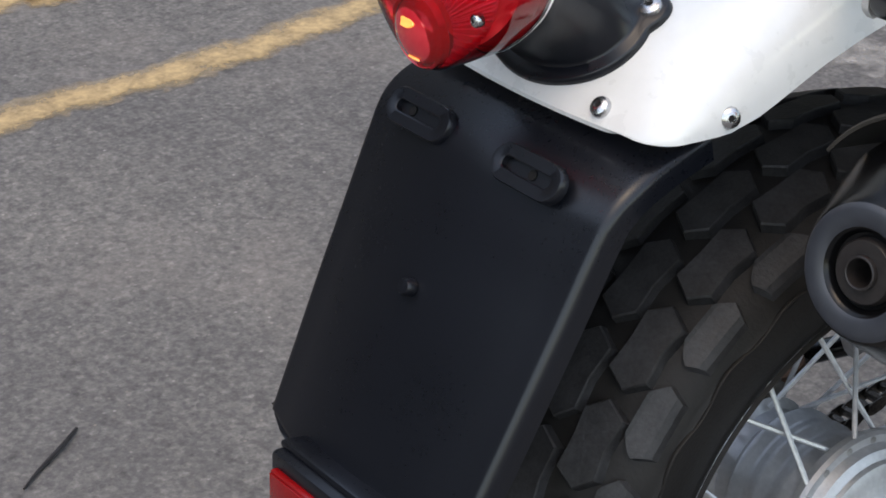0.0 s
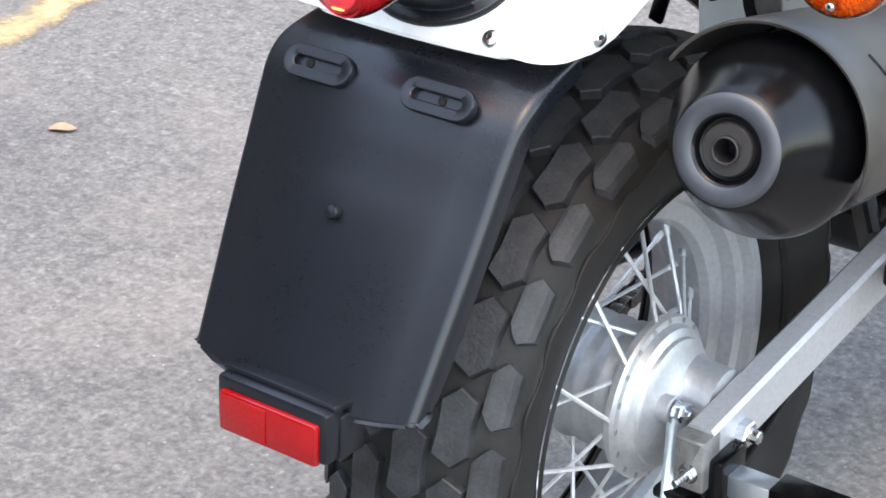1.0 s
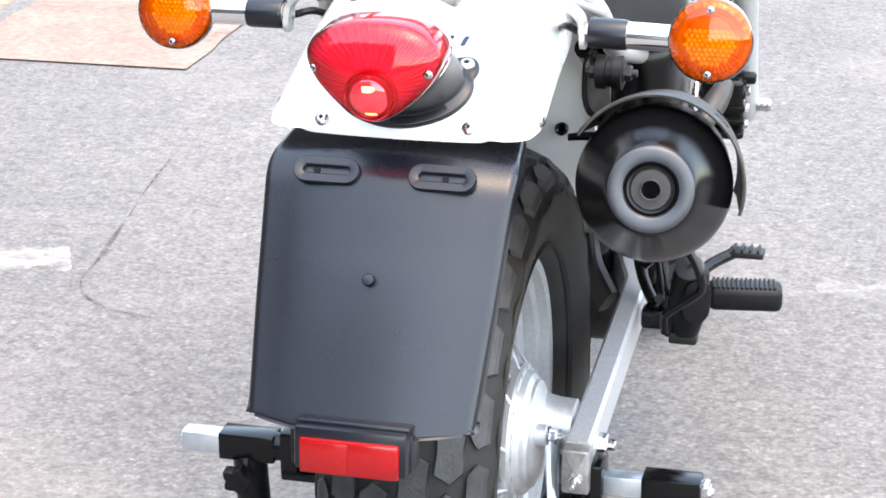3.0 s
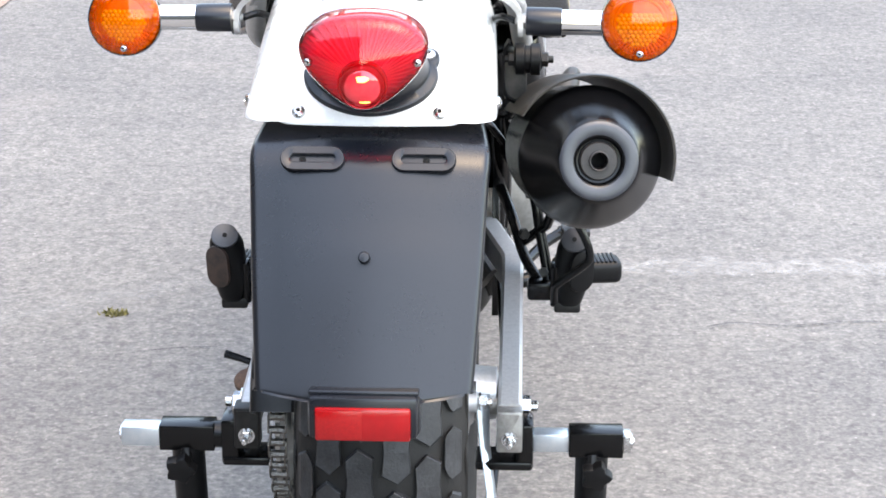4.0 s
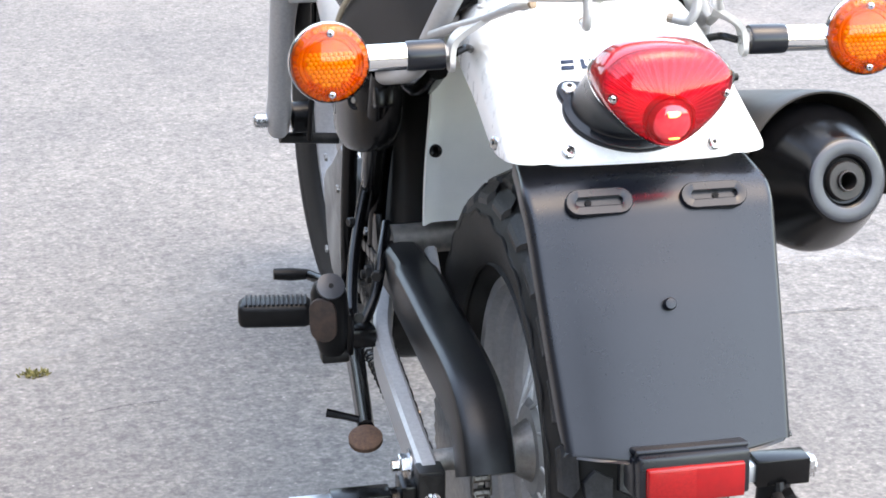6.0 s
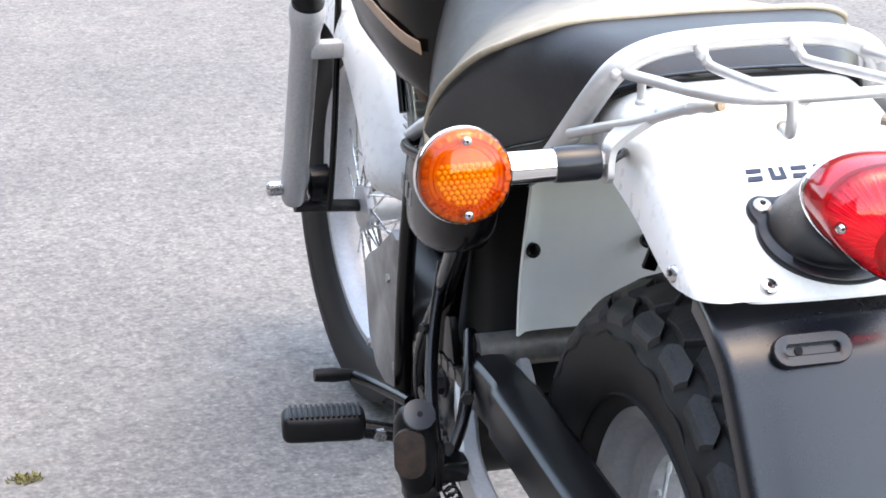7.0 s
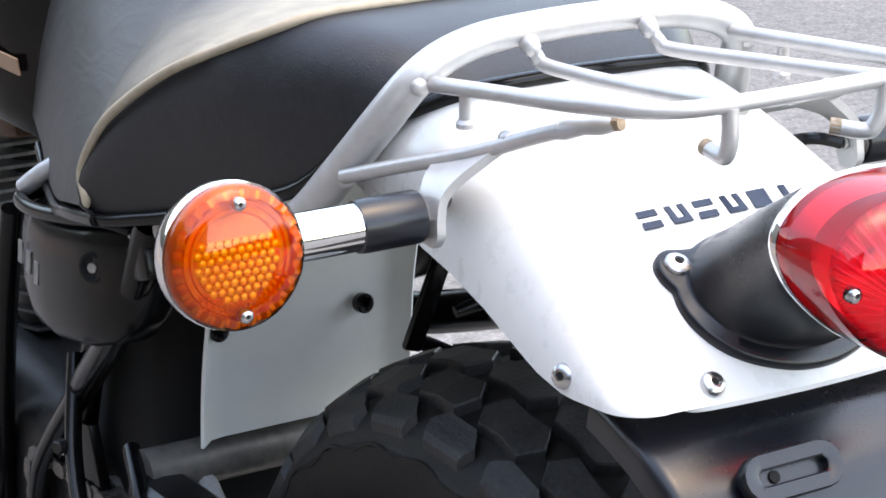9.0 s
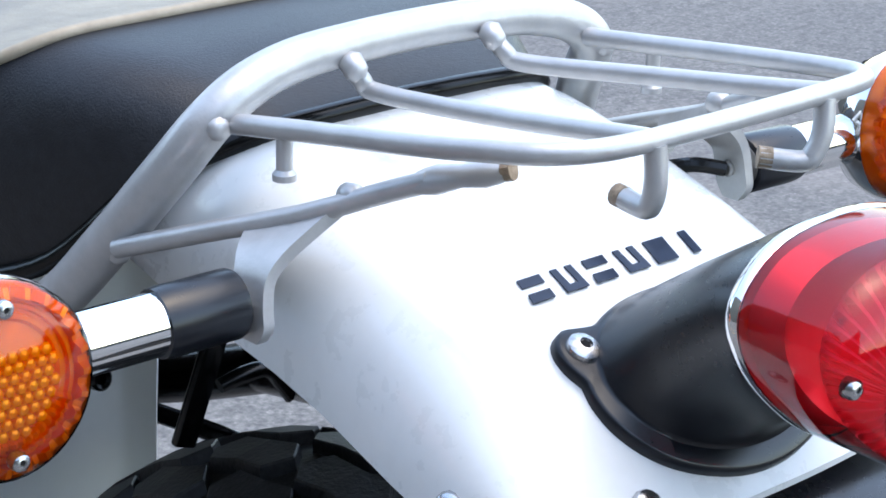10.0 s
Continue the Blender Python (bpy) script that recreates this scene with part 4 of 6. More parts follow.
def seat():
    # stations: base point, piping point, on the right-hand side
    st = [((0.0, 0.020, 0.938), (0.0, 0.140, 0.962)), ((0.05, 0.020, 0.937), (0.06, 0.140, 0.961)), ((0.092, 0.026, 0.932), (0.108, 0.140, 0.960)), ((0.128, 0.060, 0.908), (0.131, 0.142, 0.957)),
          ((0.150, 0.110, 0.860), (0.150, 0.152, 0.949)), ((0.165, 0.165, 0.836), (0.166, 0.176, 0.936)), ((0.183, 0.235, 0.808), (0.185, 0.230, 0.909)), ((0.198, 0.280, 0.794), (0.201, 0.284, 0.871)),
          ((0.205, 0.302, 0.788), (0.208, 0.310, 0.843)), ((0.209, 0.316, 0.786), (0.211, 0.326, 0.815)), ((0.211, 0.316, 0.785), (0.211, 0.320, 0.793)), ((0.205, 0.380, 0.770), (0.205, 0.380, 0.776)),
          ((0.188, 0.450, 0.752), (0.188, 0.450, 0.758)), ((0.160, 0.540, 0.742), (0.160, 0.540, 0.748)), ((0.135, 0.620, 0.748), (0.135, 0.620, 0.754)), ((0.115, 0.720, 0.785), (0.115, 0.720, 0.790)), ((0.100, 0.800, 0.830), (0.100, 0.800, 0.835))]
    n = 5
    A, B = smooth_path([q[0] for q in st], n), smooth_path([q[1] for q in st], n)
    flip = Matrix.Diagonal((-1, 1, 1))
    rows = []
    for p, q in zip(A, B):
        d = q - p
        out = Vector((p.x, -0.02 if p.y < 0.08 else 0.0, 0.0))
        out = (out.normalized() if out.length > 0.01 else Vector((0, -1, 0))) + Vector((0, 0, 0.6))
        rows.append([p + d * t + out * 0.010 * math.sin(math.pi * t) for t in lin(0, 1, 8)])
    rows = rows[:10 * n + 1]
    both = [[flip @ v for v in r] for r in rows[::-1]] + rows[1:]
    body = part("seat_side", grid(both), M["vinyl"], bike, "black vinyl seat sides", smooth=60)
    top = []
    start = 3 * n
    rear = [flip @ v for v in B[start:0:-1]] + B[:start + 1]
    way = [0.0]
    for p, q in zip(B[start:], B[start + 1:]):
        way.append(way[-1] + (q - p).length)
    for k, q in enumerate(B[start:]):
        yc = 0.142 + (0.80 - 0.142) * way[k] / way[-1]
        crest = lerp([(0.14, 0.962), (0.20, 0.955), (0.28, 0.946), (0.35, 0.943), (0.42, 0.954), (0.50, 0.979), (0.60, 1.000), (0.72, 1.02), (0.80, 1.04)], yc)
        row = []
        for v in rear:
            u = v.x / B[start].x
            rise = max(0.0, 1 - abs(u) ** 2.6) ** 0.75
            y = q.y + (yc - q.y) * rise + (v.y - B[start].y) * max(0.0, 1 - k / 6)
            row.append(Vector((u * q.x, y, q.z + (crest - q.z) * rise)))
        top.append(row)
    top[0] = [v.copy() for v in rear]
    part("seat_top", grid(top), M["vinyl_top"], body, "creased vinyl seat top with painted tan sheen", smooth=60)
    loop = [flip @ v for v in B[10 * n:0:-1]] + B[:10 * n + 1]
    part("piping", tube([v + Vector((math.copysign(0.0050, v.x), -0.003, 0.001) if v.y > 0.2 else (0.0, 0, 0.001)) for v in loop], 0.0036, 8), M["piping"], body, "cream piping round the seat top", smooth=60)
    base = [flip @ v for v in A[14 * n:0:-1]] + A[:14 * n + 1]
    part("seat_base", tube([v + Vector((0, -0.002, -0.002)) for v in base], 0.0055, 8), M["black"], body, smooth=60)


seat()


# ---- wheels ----
def tyre_profile(c, half, r_out, r_bead, crown):
    """(along, radius) pairs of a tyre's section, from bead to bead."""
    k = [(-0.62, r_bead), (-0.80, r_bead + 0.012), (-0.95, r_bead + 0.045), (-1.0, r_bead + 0.075), (-0.985, r_out - crown * 1.35), (-0.90, r_out - crown * 0.95),
         (-0.70, r_out - crown * 0.5), (-0.35, r_out - crown * 0.13), (0, r_out)]
    k = k + [(-a, b) for a, b in k[-2::-1]]
    return [(p.x * half, p.y) for p in smooth_path([(a, b, 0) for a, b in k], 3)]


def crown_r(x, half, r_out, crown):
    return float(np.interp(abs(x) / half, [0, 0.35, 0.70, 0.90, 0.985], [r_out, r_out - crown * 0.13, r_out - crown * 0.5, r_out - crown * 0.95, r_out - crown * 1.35]))


def block_mesh(name, poly, h, x0, half, r_out, crown):
    """A tread block: an outline across and along the tread, bent to the tyre, with sloping flanks."""
    bm = bmesh.new()
    rings = []
    for sc, dh in ((1.0, -0.004), (0.955, h - 0.0012), (0.92, h)):
        ring = []
        for x, a in poly:
            xx = x0 + x * sc
            r = crown_r(xx, half, r_out, crown) + dh
            th = a * sc / r_out
            ring.append(bm.verts.new((xx, -r * math.cos(th), r * math.sin(th))))
        rings.append(ring)
    n = len(poly)
    for a, b in zip(rings, rings[1:]):
        for i in range(n):
            bm.faces.new((a[i], a[(i + 1) % n], b[(i + 1) % n], b[i]))
    bm.faces.new(rings[-1])
    bmesh.ops.recalc_face_normals(bm, faces=bm.faces)
    mesh = bpy.data.meshes.new(name)
    bm.to_mesh(mesh)
    bm.free()
    mesh.materials.append(M["tread"])
    return mesh


def shoulder_mesh(name, lo, hi, h, x0, x1, half, r_out, crown):
    """A shoulder lug that runs out into the tyre's wall; lo and hi give its ends along the tread at the shares of its width."""
    bm = bmesh.new()
    n = 6
    top, low = [], []
    for k in range(n + 1):
        u = k / n
        x = x0 + (x1 - x0) * u
        r = crown_r(x, half, r_out, crown)
        ends = [float(np.interp(u, [q for q, _ in e], [q for _, q in e])) for e in (lo, hi)]
        edge = 0.0012
        pair = []
        for sc, dh in ((1.0, -0.003), (1.0 - edge / 0.03, h)):
            rr = r + dh
            pair.append([bm.verts.new((x + (0.0012 * (1 if x1 > x0 else -1) if k == 0 and dh > 0 else 0), -rr * math.cos(a * sc / r_out), rr * math.sin(a * sc / r_out))) for a in ends])
        low.append(pair[0])
        top.append(pair[1])
    for k in range(n):
        bm.faces.new((top[k][0], top[k + 1][0], top[k + 1][1], top[k][1]))
        for e in (0, 1):
            bm.faces.new((low[k][e], low[k + 1][e], top[k + 1][e], top[k][e]))
    for k in (0, n):
        bm.faces.new((low[k][0], low[k][1], top[k][1], top[k][0]))
    bmesh.ops.recalc_face_normals(bm, faces=bm.faces)
    mesh = bpy.data.meshes.new(name)
    bm.to_mesh(mesh)
    bm.free()
    mesh.materials.append(M["tread"])
    return mesh


def rear_wheel():
    half, r_out, crown = 0.0955, 0.327, 0.034
    tyre = part("rear_tyre", lathe(tyre_profile(0, half, r_out, 0.203, crown), AX, RIGHT, 96, cap=False), M["tyre"], bike, "fat black rear tyre with chunky worn tread blocks", smooth=50)
    part("bead_line", join(*[lathe([(s * 0.080 - 0.001, 0.2165), (s * 0.0845, 0.2185), (s * 0.080 + 0.001, 0.2205)], AX, RIGHT, 96, cap=False) for s in (-1, 1)], ), M["tyre"], tyre)
    def lug(w, length):
        return [(-w, 0.010 - length), (0.002, -length), (w, 0.013 - length), (w * 0.88, 0.0), (w, length - 0.010), (-0.002, length), (-w, length - 0.013), (-w * 0.88, 0.0)]
    cols = []
    for x0, poly, h, off in ((0.0200, lug(0.0160, 0.0370), 0.0090, 0.0), (0.0545, lug(0.0146, 0.0365), 0.0090, 0.5)):
        for s in (-1, 1):
            o = off if s > 0 else off + 0.42
            cols.append((block_mesh("tread_block", [(s * x, s * a) for x, a in poly], h, s * x0, half, r_out, crown), o))
    for s in (-1, 1):
        lo, hi = [(0, -0.016), (0.45, -0.033), (1, -0.026)], [(0, 0.018), (0.5, 0.031), (1, 0.024)]
        if s < 0:
            lo, hi = [(q, -a) for q, a in hi], [(q, -a) for q, a in lo]
        cols.append((shoulder_mesh("tread_block", lo, hi, 0.0085, s * 0.0710, s * 0.0895, half, r_out, crown), 0.05 if s > 0 else 0.47))
    for s in (-1, 1):
        wave = [AX + Vector((s * (half - 0.0008), (0.2800 + 0.0030 * math.sin(26 * a)) * math.cos(a), (0.2800 + 0.0030 * math.sin(26 * a)) * math.sin(a))) for a in lin(0, 2 * math.pi, 209)[:-1]]
        part("shoulder_ridge", tube(wave, 0.0018, 6, closed=True), M["tyre"], tyre, smooth=60)
    for k in range(26):
        for mesh, off in cols:
            th = 2 * math.pi * (k + off) / 26
            piece("tread_block", mesh, Matrix.Translation(AX) @ Matrix.Rotation(th, 4, "X"), tyre)
    rim_prof = [(-0.060, 0.194), (-0.062, 0.204), (-0.058, 0.206), (-0.054, 0.200), (-0.045, 0.191), (-0.030, 0.186), (-0.016, 0.164), (0.016, 0.164), (0.030, 0.186), (0.045, 0.191), (0.054, 0.200),
                (0.058, 0.206), (0.062, 0.204), (0.060, 0.194), (0.049, 0.191), (0.045, 0.183), (0.031, 0.179), (0.027, 0.162), (0.018, 0.158), (-0.018, 0.158), (-0.027, 0.162), (-0.031, 0.179), (-0.045, 0.183), (-0.049, 0.191)]
    rim = part("rear_rim", lathe(rim_prof, AX, RIGHT, 96, closed=True), M["alloy"], bike, "deep silver alloy rear rim", smooth=22)
    hub = part("rear_hub", lathe([(-0.050, 0.020), (-0.050, 0.052), (-0.044, 0.060), (-0.038, 0.052), (-0.026, 0.050), (-0.018, 0.060)] + [(-0.014 + 0.0055 * k, 0.0635 if k % 4 < 2 else 0.0605) for k in range(12)] +
                                 [(0.055, 0.066), (0.057, 0.079), (0.064, 0.0805), (0.068, 0.079), (0.069, 0.073), (0.076, 0.070), (0.080, 0.064), (0.081, 0.016)], AX, RIGHT, 64), M["huballoy"], bike, "ribbed silver alloy drum hub", smooth=30)
    for k in range(18):
        th = 2 * math.pi * k / 18
        part("flange_hole", lathe([(0.0, 0.0032), (0.0008, 0.0032), (0.0009, 0.0002)], AX + Vector((0.0682, 0.0755 * math.cos(th), 0.0755 * math.sin(th))), RIGHT, 8), M["dull"], hub)
    for k in range(36):
        th = 2 * math.pi * k / 36
        s = 1 if k % 2 else -1
        lean = 0.42 * (1 if (k // 2) % 2 else -1)
        hx, hr = (0.060, 0.075) if s > 0 else (-0.043, 0.056)
        a = AX + Vector((hx + 0.006 * (1 if (k // 2) % 2 else -1), hr * math.cos(th + lean), hr * math.sin(th + lean)))
        b = AX + Vector((s * 0.006, 0.160 * math.cos(th), 0.160 * math.sin(th)))
        sp = part("spoke", tube([a, b], 0.0022, 6), M["spoke"], rim)
        m = b.lerp(a, 0.12)
        part("nipple", tube([b, m], 0.0034, 6), M["spoke"], rim)
    # brake plate, its swelling and the arm
    plate = part("brake_plate", lathe([(0.078, 0.064), (0.084, 0.062), (0.088, 0.054), (0.092, 0.030), (0.096, 0.026), (0.098, 0.014)], AX, RIGHT, 48), M["huballoy"], bike, "cast alloy brake plate", smooth=40)
    part("axle_boss", lathe([(0.074, 0.044), (0.082, 0.041), (0.090, 0.036), (0.104, 0.0335), (0.124, 0.0325), (0.127, 0.020)], AX + Vector((0, 0.024, 0.002)), RIGHT, 40), M["huballoy"], plate, smooth=50)
    cam_at = Vector((0.086, 0.016, 0.396))
    part("cam_boss", lathe([(0.0, 0.014), (0.024, 0.013), (0.026, 0.010)], cam_at, RIGHT, 20), M["alloy"], plate)
    arm = part("brake_arm", tube([cam_at + Vector((0.030, 0.003, 0.008)), cam_at + Vector((0.034, -0.014, -0.05)), cam_at + Vector((0.042, -0.036, -0.100)), cam_at + Vector((0.044, -0.046, -0.128))], [0.012, 0.0085, 0.0075, 0.010], 10, 3, flat=0.45), M["bluezinc"], bike, "zinc-plated brake arm", smooth=50)
    hex_bolt(arm, cam_at + Vector((0.028, 0, 0)), RIGHT, 0.009, 0.008, M["steel"], 0.006)
    hex_bolt(arm, cam_at + Vector((0.042, -0.050, -0.128)), (0.3, -1, 0), 0.007, 0.010, M["steel"], 0.012, "adjuster_nut")
    part("brake_rod", tube([cam_at + Vector((0.042, -0.036, -0.128)), (0.136, 0.10, 0.300), (0.140, 0.22, 0.352), (0.132, 0.46, 0.388)], 0.004, 8, 5), M["black"], arm)
    part("rod_spring", tube([cam_at + Vector((0.042, -0.030 + 0.0035 * k / 6, -0.126)) + 0.006 * Vector((math.cos(k), 0, math.sin(k))) for k in range(0, 90)], 0.0012, 5), M["black"], arm)
    # left side: sprocket and chain
    sp = []
    for k in range(45 * 4):
        th = 2 * math.pi * k / 180
        r = 0.117 + (0.005 if k % 4 in (0, 1) else -0.001)
        sp.append((r * math.cos(th), r * math.sin(th)))
    m = frame_at(AX + Vector((-0.136, 0, 0)), RIGHT)
    sprocket = part("sprocket", prism(sp, 0.006, m), M["dull"], bike, "steel rear sprocket", smooth=20)
    part("sprocket_carrier", lathe([(-0.125, 0.040), (-0.112, 0.040), (-0.108, 0.026), (-0.070, 0.026), (-0.045, 0.040)], AX, RIGHT, 32), M["dull"], sprocket)
    front = Vector((AX.x - 0.133, 0.66, 0.40))
    back = Vector((AX.x - 0.133, AX.y, AX.z))
    R1, R2 = 0.120, 0.038
    pts = []
    for k in range(33):
        th = math.pi / 2 + math.pi * k / 32
        pts.append(back + R1 * Vector((0, math.cos(th), math.sin(th))))
    for k in range(13):
        th = -math.pi / 2 + math.pi * k / 12
        pts.append(front + R2 * Vector((0, math.cos(th), math.sin(th))))
    # even steps of one chain pitch
    P = pts + [pts[0]]
    seg = [(b - a).length for a, b in zip(P, P[1:])]
    total = sum(seg)
    nl = int(total / 0.0159)
    nl -= nl % 2
    cum = np.concatenate([[0], np.cumsum(seg)])
    pos = []
    for k in range(nl):
        d = total * k / nl
        i = min(int(np.searchsorted(cum, d, "right")) - 1, len(seg) - 1)
        pos.append(P[i].lerp(P[i + 1], (d - cum[i]) / seg[i]))
    chain = part("chain", join(*[tube([p + Vector((-0.010, 0, 0)), p + Vector((0.010, 0, 0))], 0.0050, 8) for p in pos]), M["chain"], bike, "greasy roller chain", smooth=40)
    link = {}
    for w in (0.0080, 0.0104):
        bm = bmesh.new()
        poly = oval(0.0262, 0.0140, 4)
        both = [prism([(y, z) for y, z in poly], 0.0014, frame_at(Vector((x - 0.0007, 0, 0)), RIGHT)) for x in (-w, w)]
        bm = join(*both)
        bmesh.ops.recalc_face_normals(bm, faces=bm.faces)
        me = bpy.data.meshes.new("chain_link")
        bm.to_mesh(me)
        bm.free()
        me.materials.append(M["chain"])
        link[w] = me
    for k in range(nl):
        a, b = pos[k], pos[(k + 1) % nl]
        d = b - a
        th = math.atan2(d.z, d.y)
        piece("chain_link", link[0.0080 if k % 2 else 0.0104], Matrix.Translation((a + b) / 2) @ Matrix.Rotation(th, 4, "X"), chain)


rear_wheel()


def swingarm():
    def beam(pts, w, h):
        P = smooth_path(pts, 4)
        rows = []
        for i, p in enumerate(P):
            d = (P[min(i + 1, len(P) - 1)] - P[max(i - 1, 0)]).normalized()
            s = d.cross(Vector((0, 0, 1))).normalized()
            u = s.cross(d)
            c = 0.004
            sec = [(-w + c, -h), (w - c, -h), (w, -h + c), (w, h - c), (w - c, h), (-w + c, h), (-w, h - c), (-w, -h + c)]
            rows.append([p + s * a + u * b for a, b in sec])
        return grid(rows, True, cap=True)
    arm = part("swingarm", beam([(0.150, 0.000, 0.377), (0.150, 0.10, 0.388), (0.150, 0.20, 0.399), (0.150, 0.30, 0.410), (0.150, 0.395, 0.421), (0.146, 0.42, 0.424), (0.138, 0.445, 0.427), (0.105, 0.56, 0.434)], 0.0145, 0.0255), M["silver"], bike, "silver box-section swingarm", smooth=30)
    part("arm_leg", beam([(-0.168, 0.000, 0.375), (-0.167, 0.10, 0.384), (-0.165, 0.20, 0.393), (-0.160, 0.33, 0.404), (-0.140, 0.43, 0.418), (-0.110, 0.56, 0.430)], 0.0112, 0.0245), M["silver"], arm, smooth=30)
    part("cross_tube", tube([(-0.13, 0.43, 0.515), (0.12, 0.43, 0.515)], 0.020, 20), M["tube_grey"], arm)
    part("gusset", beam([(-0.10, 0.22, 0.405), (-0.085, 0.36, 0.46), (-0.08, 0.44, 0.50)], 0.008, 0.022), M["silver"], arm)
    part("gusset", beam([(0.115, 0.40, 0.412), (0.085, 0.43, 0.45), (0.07, 0.44, 0.50)], 0.008, 0.022), M["dark"], arm)
    for s, x in ((1, 0.150), (-1, -0.168)):
        end = part("axle_adjuster", join(rbox((x, -0.006, 0.372), (0.031, 0.030, 0.054), 0.003), prism([(-0.012, 0.020), (0.012, 0.020), (0.0, -0.006)], 0.002, frame_at(Vector((x, -0.0215, 0.376)), (0, -1, 0.0)))), M["dull" if s > 0 else "dark"], bike, "worn steel chain adjuster cap" if s > 0 else "dark steel chain adjuster cap")
        hex_bolt(end, Vector((x, -0.021, 0.363)), (0, -1, 0.05), 0.0075, 0.007, M["steel"], 0.016)
        ax = Vector((x + s * 0.0135, AX.y, 0.378))
        hex_bolt(end, ax, (s, 0, 0), 0.0135, 0.012, M["steel"], 0.008, "axle_nut")
        part("axle_spacer", tube([(AX.x + s * 0.07, AX.y, AX.z), (x - s * 0.012, AX.y, AX.z - 0.003)], 0.013, 16), M["dull"], end)
    # chain guard
    P = smooth_path([(0.425, 0.512, -0.121), (0.34, 0.520, -0.121), (0.24, 0.521, -0.121), (0.12, 0.518, -0.121), (0.02, 0.516, -0.121), (-0.045, 0.506, -0.121), (-0.090, 0.478, -0.121), (-0.114, 0.436, -0.121)], 5)
    rows = []
    for i, p in enumerate(P):
        a, b = P[max(i - 1, 0)], P[min(i + 1, len(P) - 1)]
        t = Vector((0, b.x - a.x, b.y - a.y)).normalized()
        n = Vector((0, -t.z, t.y))
        if n.z < -0.2 or (abs(n.z) < 0.2 and n.y > 0):
            n = -n
        c = Vector((p.z, p.x, p.y))
        f = 1.0 if i > 6 else 0.85
        sec = [(-0.031, -0.050), (-0.0305, -0.006), (-0.0285, -0.0015), (-0.0262, 0.0005), (-0.021, 0.0032), (0.0, 0.005), (0.019, 0.0035), (0.025, 0.0), (0.028, -0.006), (0.0285, -0.024)]
        rows.append([c + Vector((x * f, 0, 0)) + n * h for x, h in sec])
    guard = part("chain_guard", thick(grid(rows), 0.0025, (0, -0.3, 1)), M["guard"], bike, "black plastic chain guard", smooth=24)
    hex_bolt(guard, Vector((-0.145, 0.12, 0.47)), (-1, 0, 0), 0.006, 0.004, M["dull"])


swingarm()


